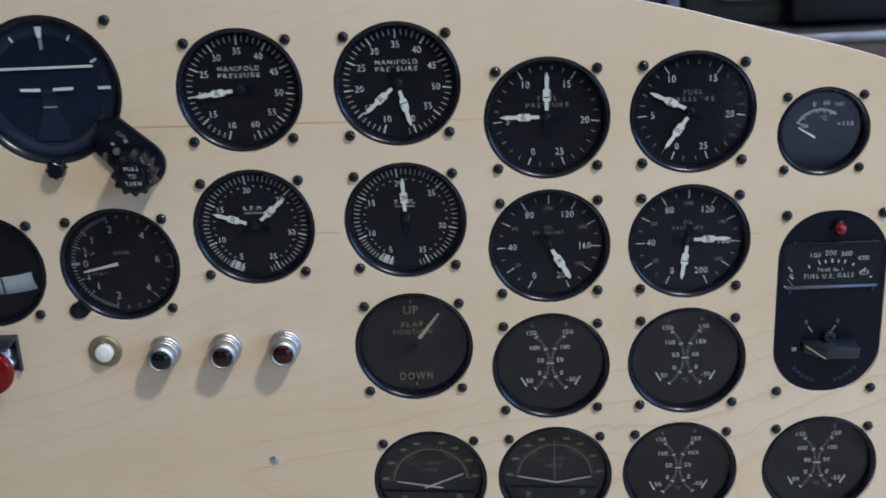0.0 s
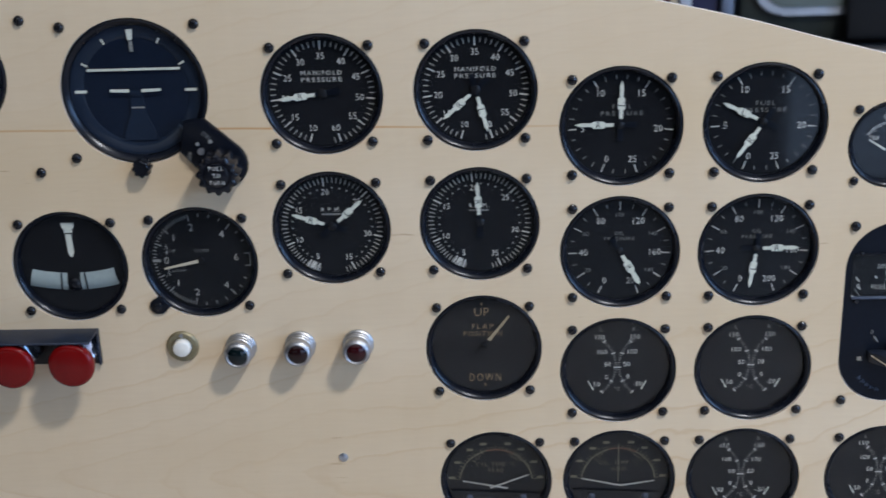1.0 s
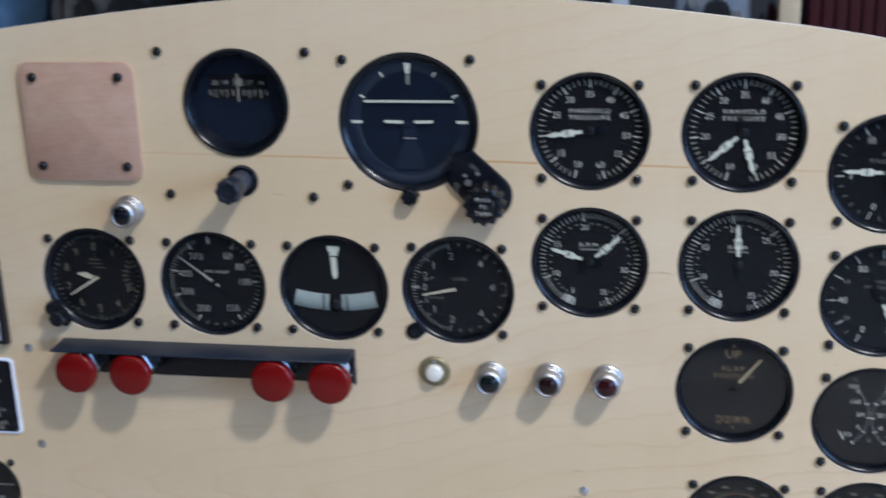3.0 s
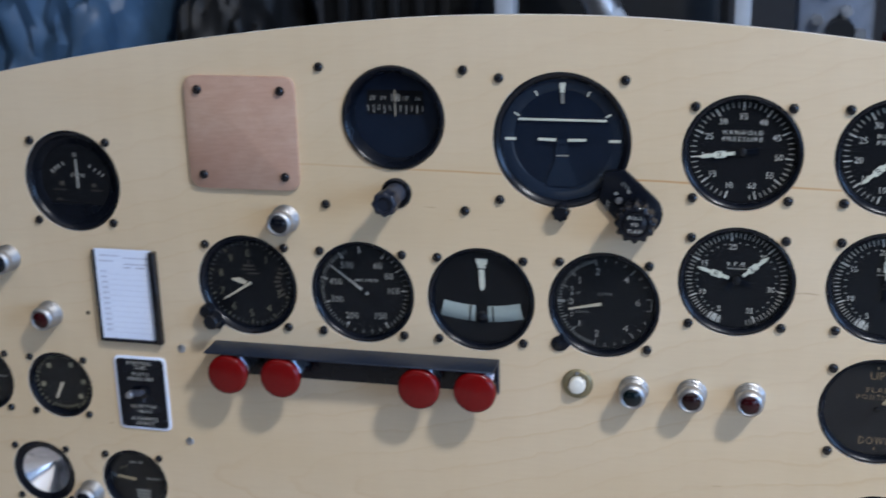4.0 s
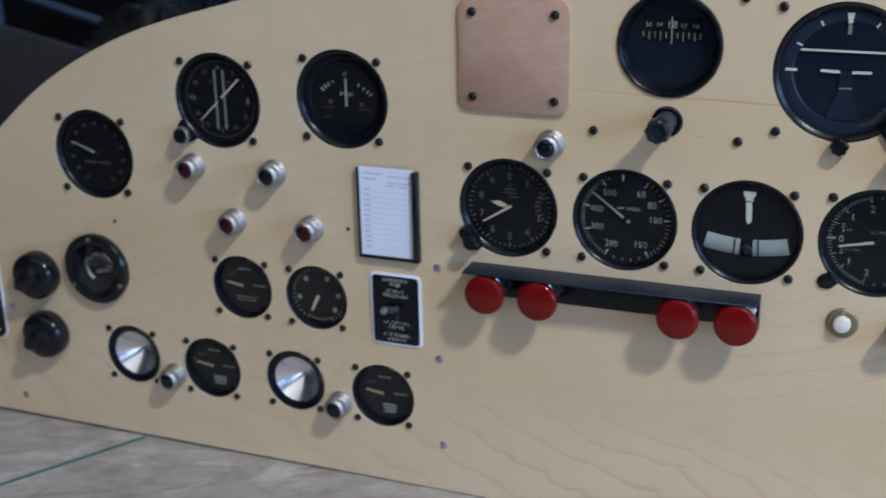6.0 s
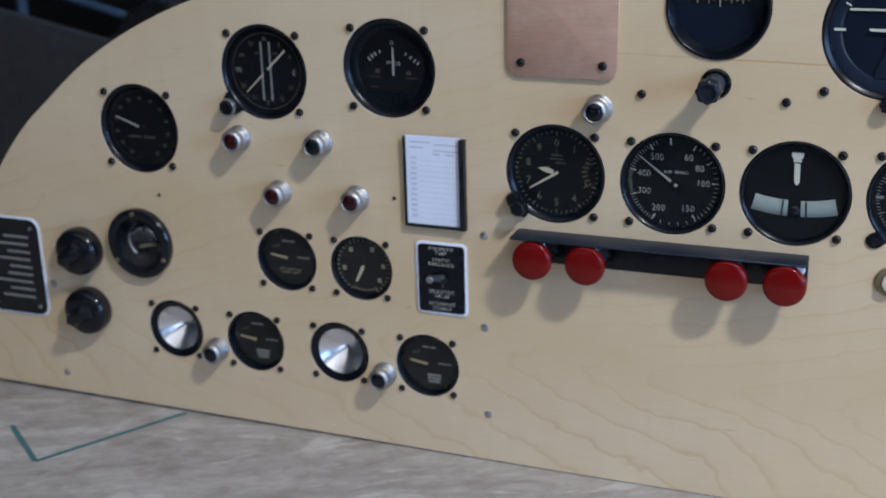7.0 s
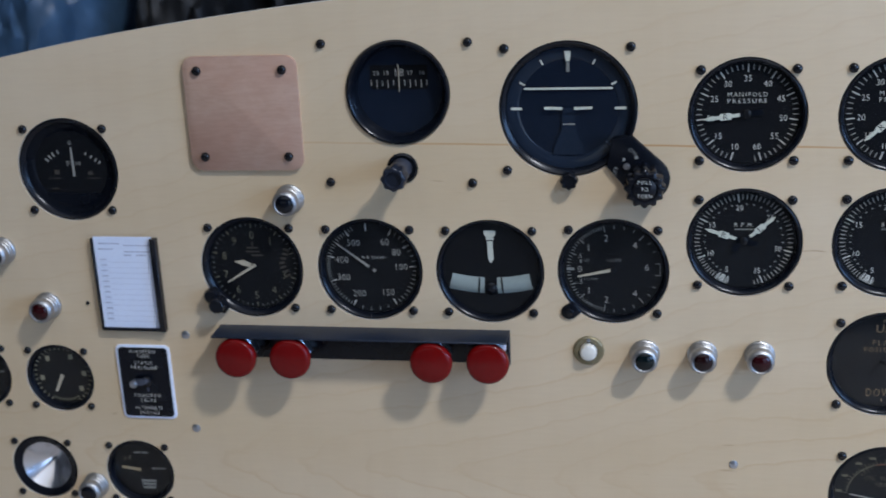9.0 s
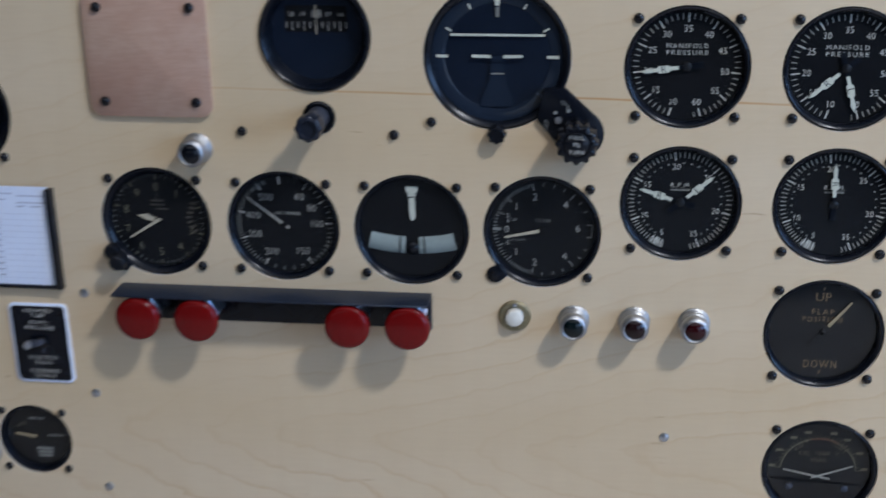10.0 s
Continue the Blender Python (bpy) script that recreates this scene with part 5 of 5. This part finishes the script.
    for a in (95, 215, 335):
        part("screw_head", lathe([(0.0022, 0.0060), (0.0020, 0.0080), (0, 0.0084)], 14, None, 0.0286 * math.cos(radians(a)), 0.0286 * math.sin(radians(a))), BRASS, g)
    return g


SMOKED = worn("smoked_glass", (0.010, 0.0105, 0.012), 0.10, 0.0, 0.8, 200, 0.2, 0)


def rivet(x, z, r=0.0034, material=ZINC, label="small zinc rivet head in pale plywood"):
    bm = lathe([(r, 0.0), (r * 0.95, 0.0006), (r * 0.6, 0.0012), (0, 0.0014)], 18)
    ob = part("rivet", bm, material, None)
    ob.location = (x, 0, z + Z0)
    return tagged(ob, label, "rivet", "rivets in the board")


def cover_plate():
    g = thing("cover_plate", -0.1497, 0.2905, "reddish plywood blanking plate held by four black screws", "cover plate")
    bm = prism(rounded(0.0422, 0.0418, 0.0080), 0.0, 0.0030, None, 0.0006)
    part("plate", bm, REDPLY, g)
    for u, v in square(0.0633):
        shared("screw", random.choice(SCREWS), g, u, -0.0030, v)
    return g


# ---- the instruments on the board ----
manifold_gauge(0.2045, 0.2860, "black manifold pressure gauge with both pointers together at twenty", [(188, ""), (187, "R")])
manifold_gauge(0.3033, 0.2860, "black manifold pressure gauge with two pointers spread low", [(222, "R"), (285, "L")])
tachometer(0.2049, 0.1950, "black tachometer with pointers at fifteen and twenty-five", [(162, "R"), (41, "L")])
tachometer(0.3037, 0.1957, "black tachometer with both pointers upright near twenty", [(92, ""), (92, "R")])
fuel_pressure_gauge(0.3963, 0.2602, "black fuel pressure gauge with pointers at six and thirteen", [(179, "R"), (89, "L")])
fuel_pressure_gauge(0.4878, 0.2602, "black fuel pressure gauge with pointers at zero and eight", [(154, "L"), (235, "R")])
oil_pressure_gauge(0.3966, 0.1738, "black oil pressure gauge with both pointers near two hundred", [(-59, ""), (-61, "R")])
oil_pressure_gauge(0.4876, 0.1735, "black oil pressure gauge with one pointer level, one down", [(0, "R"), (262, "L")])
flap_gauge(0.3045, 0.1051)
for gx, gz in ((0.3965, 0.0868), (0.4882, 0.0872), (0.4853, 0.0012), (0.5823, 0.0018)):
    dual_temperature_gauge(gx, gz, "black dual temperature gauge with crossed white scales")
cylinder_temperature_gauge(0.3108, 0.0008, "black cylinder temperature gauge with crossing pointers", (169, 0, 0.0330, 0.0085, -0.0085), (21, 0, 0.0300, -0.0045, -0.0080), False)
cylinder_temperature_gauge(0.3983, 0.0009, "black cylinder temperature gauge with level pointers and a dividing rib", (168, 0, 0.0280, 0.0010, -0.0070), (9, 0, 0.0250, 0.0010, -0.0070), True)
outside_thermometer(0.5702, 0.2443)
fuel_quantity_gauge(0.5815, 0.1262)
airspeed(-0.0645, 0.1714)
turn_and_bank(0.0250, 0.1711)
climb(0.1140, 0.1724)
altimeter(-0.1553, 0.1720)
gyro_horizon(0.0833, 0.2909)
directional_gyro(-0.0360, 0.3040)
ammeter(-0.2919, 0.2482)
radio_compass(-0.4041, 0.2398)
suction_gauge(-0.5310, 0.1841)
small_gauge(-0.3946, 0.0771, "small black gauge with a short cream level pointer", "wide")
small_gauge(-0.3242, 0.0763, "small black gauge with cream figures and pointer down", "dial")
small_gauge(-0.4317, -0.0045, "small black gauge with cream level pointer and pale print", "block")
small_gauge(-0.2668, -0.0056, "small black gauge with cream level pointer and pale print", "block")
blanked_gauge(-0.5135, -0.0028, "small black rim around a bright spun metal dish")
blanked_gauge(-0.3492, -0.0042, "small black rim around a bright spun metal dish")
cover_plate()
for lx, lz, lens, word in ((0.1368, 0.1098, GREEN, "dark green"), (0.1780, 0.1103, MAROON, "maroon"), (0.2182, 0.1108, LEADED, "red")):
    indicator_lamp(lx, lz, lens, word, "lamps in a row")
for lx, lz, lens, word in ((-0.1209, 0.2265, INDIGO, "dark blue"), (-0.4309, 0.1831, LEADED, "red"), (-0.3550, 0.1839, INDIGO, "dark blue"), (-0.3957, 0.1381, LEADED, "red"),
                           (-0.3240, 0.1390, LEADED, "red"), (-0.4700, -0.0163, INDIGO, "dark blue"), (-0.3060, -0.0181, INDIGO, "dark blue")):
    indicator_lamp(lx, lz, lens, word, "scattered lamps")
push_button(0.0962, 0.1112)
handle_guard()
for k, (rx, rz) in enumerate(((-0.1671, 0.1078), (-0.1248, 0.1080), (-0.0177, 0.1076), (0.0242, 0.1082))):
    pull_handle(rx, rz, k)
card_holder()
static_placard()
ignition_plate()
pointer_knob(-0.6045, 0.0662, 214)
pointer_knob(-0.6030, 0.0078, 214)
socket(-0.5403, 0.0785)
for vx, vz in ((0.2024, 0.0219), (-0.2140, 0.1163), (-0.2142, 0.0363), (-0.2125, -0.0429), (-0.6428, 0.0273), (-0.6414, -0.0637)):
    rivet(vx, vz)
for vx, vz in ((-0.5168, 0.1250), (-0.2910, 0.1413)):
    rivet(vx, vz, 0.0016, OILED, "tiny dark pin in pale plywood")

panel = thing("instrument_panel", 0, 0, "arched pale birch plywood instrument panel standing on bench", "instrument panel")
outline = panel_outline()
for name, front, thick, material in (("face_veneer", 0.0, 0.0010, PLY), ("plywood_core", 0.0010, 0.0046, CORE), ("back_veneer", 0.0056, 0.0008, CORE)):
    layer = cut_board(name, outline, HOLES, thick, material, front)
    layer.parent = panel


# ---- the room ----
TRAY = worn("white_enamel", (0.7, 0.7, 0.68), 0.5)


def block(name, x0, x1, y0, y1, z0, z1, material, parent=None, bevel=0.0):
    bm = bmesh.new()
    bmesh.ops.create_cube(bm, size=1)
    for q in bm.verts:
        q.co = ((x0 + x1) / 2 + q.co.x * (x1 - x0), (y0 + y1) / 2 + q.co.y * (y1 - y0), (z0 + z1) / 2 + q.co.z * (z1 - z0))
    if bevel:
        bmesh.ops.bevel(bm, geom=bm.edges[:], offset=bevel, segments=2, affect="EDGES", profile=0.5)
    return part(name, bm, material, parent)


def structure(name, label, category, *size):
    return tagged(block(name, *size), label, category, kind="structure")


structure("floor", "dark grey concrete workshop floor", "floor", -5, 5.2, -6.4, 4, -0.1, 0.0, CONCRETE)
structure("ceiling", "off-white painted workshop ceiling", "ceiling", -5, 5.2, -6.4, 4, 3.42, 3.52, CEIL)
structure("wall_north", "dark grey painted workshop wall", "wall", -5, 5.2, 4.0, 4.2, 0, 3.42, WALL)
structure("wall_east", "dark grey painted workshop wall", "wall", 5.2, 5.4, -6.4, 4.2, 0, 3.42, WALL)
structure("wall_partition", "dark grey painted partition beside a window", "wall", 2.66, 2.80, -0.55, 4.0, 0, 3.42, WALL)
structure("wall_partition_end", "dark grey painted partition end", "wall", 2.66, 2.80, -2.6, -2.15, 0, 3.42, WALL)
structure("wall_partition_sill", "unseen dark grey wall under a lamp opening", "wall", 2.66, 2.80, -2.15, -0.55, 0, 1.15, WALL)
structure("wall_partition_head", "unseen dark grey wall over a lamp opening", "wall", 2.66, 2.80, -2.15, -0.55, 2.35, 3.42, WALL)
structure("wall_west", "dark grey painted workshop wall", "wall", -5.2, -5, -6.4, 4.2, 0, 3.42, WALL)
# unseen south walls, made up round the opening of the southwest fill
structure("wall_south", "unseen dark grey wall beside the added fill opening", "wall", -0.6, 1.15, -6.4, -6.2, 0, 3.42, WALL)
structure("wall_south_west", "unseen dark grey wall beside the added fill opening", "wall", -5, -4.4, -6.4, -6.2, 0, 3.42, WALL)
structure("wall_south_sill", "unseen dark grey wall under a lamp opening", "wall", -4.4, -0.6, -6.4, -6.2, 0, 0.35, WALL)
structure("wall_south_head", "unseen dark grey wall over a lamp opening", "wall", -4.4, -0.6, -6.4, -6.2, 1.65, 3.42, WALL)
structure("wall_return", "dark grey painted wall beside a doorway", "wall", 1.15, 1.30, -6.4, -3.6, 0, 3.42, WALL)
structure("wall_south_end", "dark grey painted wall beside a doorway", "wall", 3.2, 5.2, -3.8, -3.6, 0, 3.42, WALL)
structure("wall_south_top", "dark grey painted wall over a doorway", "wall", 1.30, 3.2, -3.8, -3.6, 2.45, 3.42, WALL)
# unseen panel, added only to back the overhead fill lamp
structure("rooflight", "unseen white ceiling panel added above the fill lamp", "rooflight", -1.95, 2.35, -3.75, -1.45, 3.40, 3.416, TRAY)

TUBES = Mat("lit_tube", (0.9, 0.9, 0.9), 0.4)
TUBES.b.inputs["Emission Color"].default_value = (1.0, 0.94, 0.84, 1)
TUBES.b.inputs["Emission Strength"].default_value = 6.0


# unseen glowing fitting, made up to go with the rear fill lamp
def strip_light(x, y):
    g = new("strip_light")
    g.location = (x, y, 3.42)
    tagged(g, "unseen tube fitting added for the rear fill light", "ceiling light", "strip lights")
    part("tray", box3(-0.19, 0.19, -0.66, 0.66, -0.10, 0.0), TRAY, g)
    for s in (-0.08, 0.08):
        bm = bmesh.new()
        bmesh.ops.create_cone(bm, segments=16, radius1=0.018, radius2=0.018, depth=1.2, cap_ends=True, matrix=Matrix.Translation((s, 0, -0.125)) @ Matrix.Rotation(radians(90), 4, "X"))
        part("tube", bm, TUBES.m, g)


def box3(x0, x1, y0, y1, z0, z1, bevel=0.0, bm=None):
    bm = bm or bmesh.new()
    made = bmesh.ops.create_cube(bm, size=1)["verts"]
    for q in made:
        q.co = ((x0 + x1) / 2 + q.co.x * (x1 - x0), (y0 + y1) / 2 + q.co.y * (y1 - y0), (z0 + z1) / 2 + q.co.z * (z1 - z0))
    if bevel:
        bmesh.ops.bevel(bm, geom=[e for e in bm.edges if e.verts[0] in made], offset=bevel, segments=2, affect="EDGES", profile=0.5)
    return bm


strip_light(-0.6, 2.9)
key_lamp = new("ceiling_lamp")
key_lamp.location = (KEY[0], KEY[1], 3.42)
tagged(key_lamp, "small white enamel lamp box on workshop ceiling", "ceiling light")
part("housing", box3(-0.15, 0.15, -0.12, 0.12, -0.16, 0.0, 0.006), TRAY, key_lamp)

# ---- the bench ----
bench = new("workbench")
bench.location = (0, 0, 0)
tagged(bench, "long workbench with a greyed plywood top", "workbench")
part("bench_top", box3(-1.6, 1.6, -0.52, 0.34, BENCH - 0.03, BENCH, 0.002), BOARD, bench)
LEG = worn("bench_timber", (0.30, 0.22, 0.14), 0.7)
for bx in (-1.5, 1.5):
    for by in (-0.46, 0.28):
        part("leg", box3(bx - 0.04, bx + 0.04, by - 0.04, by + 0.04, 0, BENCH - 0.03, 0.003), LEG, bench)
part("rail", box3(-1.5, 1.5, -0.48, -0.44, BENCH - 0.14, BENCH - 0.03, 0.003), LEG, bench)

pen = bmesh.new()
for (x0, y0), (x1, y1) in (((-0.5105, -0.0012), (-0.587, -0.124)), ((-0.587, -0.124), (-0.652, -0.074))):
    d = Vector((x1 - x0, y1 - y0, 0)).normalized()
    n = Vector((-d.y, d.x, 0)) * 0.0024
    for a, b in ((Vector((x0, y0, 0)), Vector((x1, y1, 0))),):
        pen.faces.new([pen.verts.new(p + Vector((0, 0, BENCH + 0.0004))) for p in (a - n, b - n, b + n, a + n)])
part("pen_line", pen, FELT, bench, "dark green felt pen line")
for dx in (-0.34, 0.47):
    cleat = new("panel_stand")
    cleat.location = (dx, 0, 0)
    tagged(cleat, "plain timber stand behind the panel", "stand")
    part("foot", box3(-0.02, 0.02, 0.0066, 0.26, BENCH, BENCH + 0.04, 0.002), LEG, cleat)
    part("upright", box3(-0.02, 0.02, 0.0066, 0.03, BENCH + 0.04, BENCH + 0.046, 0.002), LEG, cleat)

# ---- clutter on a table behind the panel ----
TARP = worn("blue_plastic_sheet", (0.062, 0.115, 0.20), 0.42, 0, 0.5, 30, 0.35, 0.4)
BLUEP = worn("blue_steel_paint", (0.050, 0.085, 0.145), 0.45, 0, 0.5, 120, 0.3, 0.2)
SOOT = worn("black_plastic", (0.0055, 0.0058, 0.0065), 0.55, 0, 0.4, 80, 0.3, 0.3)
GREYB = worn("grey_board", (0.044, 0.045, 0.050), 0.8, 0, 0.3, 60, 0.25, 0.4)
PALE = worn("white_painted_steel", (0.45, 0.48, 0.52), 0.5, 0, 0.5, 80, 0.15, 0.2)
PINE = worn("pine_batten", (0.55, 0.45, 0.30), 0.6, 0, 0.3, 60, 0.2, 0.2)
MACH = worn("blue_grey_casting", (0.16, 0.19, 0.25), 0.5, 0.3, 0.5, 60, 0.35, 0.4)
WINE = worn("dark_red_cloth", (0.040, 0.008, 0.010), 0.85, 0, 0.2, 200, 0.3, 0.3)
OLIVE = worn("olive_enamel", (0.026, 0.031, 0.025), 0.45, 0, 0.5, 60, 0.3, 0.2)
PANE = worn("pale_green_panel", (0.10, 0.12, 0.105), 0.35, 0, 0.5, 40, 0.2, 0.1)
INDIGO_BOX = worn("navy_card", (0.020, 0.020, 0.050), 0.7, 0, 0.3, 60, 0.3, 0.1)
BROWN = worn("brown_board", (0.12, 0.09, 0.07), 0.7, 0, 0.3, 60, 0.3, 0.2)
TOP = 0.86

rear = new("rear_table")
tagged(rear, "dark timber table behind the panel", "table")
part("table_top", box3(-2.0, 1.6, 0.44, 1.45, TOP - 0.03, TOP, 0.002), BROWN, rear)
for bx in (-1.9, 1.5):
    for by in (0.5, 1.4):
        part("leg", box3(bx - 0.035, bx + 0.035, by - 0.035, by + 0.035, 0, TOP - 0.03, 0.003), LEG, rear)


def standing(name, label, category, group=""):
    return tagged(new(name), label, category, group)


def heap(name, x, y, z, sx, sy, sz, seed, material, label, category, amp=0.16):
    """A draped, creased heap resting on the table."""
    bm = bmesh.new()
    bmesh.ops.create_icosphere(bm, subdivisions=5, radius=1)
    for q in bm.verts:
        p = q.co.copy()
        k = 1 + amp * noise.noise(p * 1.7 + Vector((seed, 0, 0))) + amp * 0.7 * abs(noise.noise(p * 4.2 + Vector((0, seed, 0)))) - amp * 0.35 * abs(noise.noise(p * 9 + Vector((0, 0, seed))))
        q.co = Vector((x + p.x * k * sx, y + p.y * k * sy, max(TOP, z + p.z * k * sz)))
    ob = part(name, bm, material, None)
    return tagged(ob, label, category)


heap("blue_sheet", -0.73, 0.88, 1.13, 0.145, 0.20, 0.31, 3.1, TARP, "crumpled blue plastic sheet heaped on table", "plastic sheet", 0.26)
heap("blue_bag", -1.03, 1.02, 1.21, 0.085, 0.12, 0.26, 7.7, TARP, "crumpled blue plastic bag behind the panel", "plastic bag", 0.28)
heap("dark_bag", -0.93, 0.70, 1.01, 0.13, 0.12, 0.165, 5.2, SOOT, "black plastic bag slumped on table", "plastic bag", 0.2)
heap("black_sack", -0.49, 0.86, 1.10, 0.105, 0.15, 0.27, 9.3, SOOT, "black plastic sack beside blue sheet", "sack", 0.22)

screen = standing("grey_board", "dark grey board leaning behind the panel", "board")
bm = bmesh.new()
face = [(-1.9, 1.352), (-0.86, 1.134), (-0.80, 1.09), (-0.80, TOP), (-1.9, TOP)]
lo, hi = [bm.verts.new((x, 0.50, z)) for x, z in face], [bm.verts.new((x, 0.515, z)) for x, z in face]
bm.faces.new(lo)
bm.faces.new(hi[::-1])
for k in range(5):
    bm.faces.new((lo[k], lo[(k + 1) % 5], hi[(k + 1) % 5], hi[k]))
part("sheet", bm, GREYB, screen)

rack = standing("blue_steel_rack", "blue painted steel tube rack on table", "rack")
part("sloping_tube", tube([(-1.30, 0.70, 1.222), (-1.13, 0.70, 1.172), (-0.98, 0.70, 1.135), (-0.93, 0.70, 1.09)], 0.007), BLUEP, rack)
part("cross_tube", tube([(-0.99, 0.72, 1.164), (-0.88, 0.72, 1.160)], 0.005), BLUEP, rack)
part("upright", tube([(-1.215, 0.71, TOP), (-1.215, 0.71, 1.30)], 0.009), BLUEP, rack)

crate = standing("black_crate", "black plastic crate behind the panel", "crate")
part("body", box3(-1.9, -1.02, 1.05, 1.40, TOP, 1.46, 0.01), SOOT, crate)
part("lid", box3(-1.92, -1.00, 1.03, 1.42, 1.46, 1.49, 0.008), SOOT, crate)

unit = standing("black_machine", "black machine housing with ribbed side", "machine")
part("housing", box3(-0.36, 0.175, 0.80, 1.25, TOP, 1.44, 0.02), SOOT, unit)
for k in range(6):
    part("rib", box3(-0.33 + k * 0.035, -0.315 + k * 0.035, 0.786, 0.80, 1.0, 1.40, 0.003), SOOT, unit)
bracket = standing("white_bracket", "white painted steel bracket beside black machine", "bracket")
part("web", box3(-0.099, -0.076, 0.70, 0.74, TOP, 1.36, 0.003), PALE, bracket)
part("foot", box3(-0.120, -0.050, 0.68, 0.76, TOP, TOP + 0.008, 0.002), PALE, bracket)
hose = standing("metal_hose", "bent bright metal exhaust pipe", "pipe")
part("pipe", tube([(-0.02, 0.72, 1.40), (0.005, 0.72, 1.33), (0.030, 0.72, 1.28), (0.060, 0.72, 1.24), (0.10, 0.72, 1.15), (0.11, 0.72, 1.0), (0.11, 0.72, TOP)], 0.017, None, 18), PALE, hose)
part("collar", tube([(0.018, 0.72, 1.305), (0.036, 0.72, 1.270)], 0.021, None, 18), ALU, hose)


def batten(x0, x1, y, top, material, label):
    g = standing("upright_batten", label, "post", "posts behind the panel")
    part("post", box3(x0, x1, y, y + 0.03, TOP + 0.01, top, 0.002), material, g)
    part("base", box3(x0 - 0.03, x1 + 0.03, y - 0.03, y + 0.06, TOP, TOP + 0.01, 0.002), material, g)


batten(0.189, 0.208, 0.70, 1.42, PALE, "narrow white painted upright post")
batten(0.381, 0.405, 0.70, 1.42, PINE, "pale pine upright batten")
batten(0.541, 0.556, 0.90, 1.38, PINE, "pale pine upright batten")
batten(0.559, 0.575, 0.90, 1.38, PALE, "narrow white painted upright post")
batten(0.618, 0.634, 0.92, 1.38, MACH, "grey painted upright post")

cast = standing("grey_casting", "blue-grey machine casting with bolts and boss", "machine part")
part("body", box3(0.262, 0.352, 0.74, 0.84, TOP, 1.34, 0.008), MACH, cast)
for bx, bz in ((0.285, 1.262), (0.318, 1.272), (0.335, 1.245), (0.345, 1.232), (0.275, 1.236), (0.300, 1.300)):
    part("bolt", tube([(bx, 0.741, bz), (bx, 0.728, bz)], 0.007, None, 6), ALU, cast)
part("boss", tube([(0.312, 0.741, 1.250), (0.312, 0.715, 1.250)], 0.016, None, 18), SOOT, cast)
part("flange", box3(0.255, 0.360, 0.73, 0.741, 1.205, 1.216, 0.002), MACH, cast)
heap("red_rag", 0.372, 0.76, 1.06, 0.035, 0.05, 0.19, 2.4, WINE, "dark red rag hung over a block", "rag", 0.3)
shelf = standing("red_folder_stack", "stack of dark red folders on the rear table", "folders")
for k in range(7):
    x = 0.425 + k * 0.0158
    part("folder", box3(x, x + 0.0138, 0.80, 1.05, TOP, 1.262 + 0.006 * math.sin(k * 2.3), 0.002), WINE, shelf)
part("label_strip", box3(0.425, 0.534, 0.796, 0.80, 1.150, 1.166, 0.001), WINE, shelf)
bin2 = standing("grey_tin", "pale grey tin box behind red folders", "tin")
part("tin", box3(0.42, 0.535, 1.08, 1.30, TOP, 1.40, 0.006), PALE, bin2)
books = standing("navy_box", "navy and red cardboard box", "box")
part("carton", box3(0.578, 0.614, 0.93, 1.15, TOP, 1.36, 0.003), INDIGO_BOX, books)
part("flap", box3(0.580, 0.612, 0.926, 0.93, 1.10, 1.14, 0.001), WINE, books)

cab = standing("olive_equipment_case", "dark olive metal case with pale rounded panel", "equipment case")
part("body", box3(0.640, 1.22, 0.92, 1.30, 1.110, 1.50, 0.015), OLIVE, cab)
bm = prism(rounded(0.145, 0.150, 0.040, 8), 0.0, 0.012, None, 0.004)
rim = part("panel_rim", bm, PALE, cab, "pale raised rim")
rim.location = (0.802, 0.920, 1.300)
bm = prism(rounded(0.134, 0.139, 0.034, 8), 0.012, 0.014)
pan = part("panel", bm, PANE, cab, "pale green panel")
pan.location = (0.802, 0.920, 1.300)
# door in shade: its darkness is put in by the black material
part("shadowed_door", box3(0.775, 1.20, 0.885, 0.905, 1.118, 1.48, 0.008), SOOT, cab)
part("skirt", box3(0.635, 1.23, 0.90, 1.31, 1.080, 1.112, 0.004), SOOT, cab)
plinth = standing("brown_plinth", "brown board plinth with a pale metal edge", "plinth")
part("plinth_body", box3(0.66, 1.30, 0.86, 1.35, TOP, 1.078, 0.004), BROWN, plinth)
part("front_rail", box3(0.66, 1.30, 0.835, 0.860, TOP, 1.104, 0.004), BROWN, plinth)
part("metal_edge", box3(0.66, 1.30, 0.829, 0.862, 1.104, 1.116, 0.002), ALU, plinth)
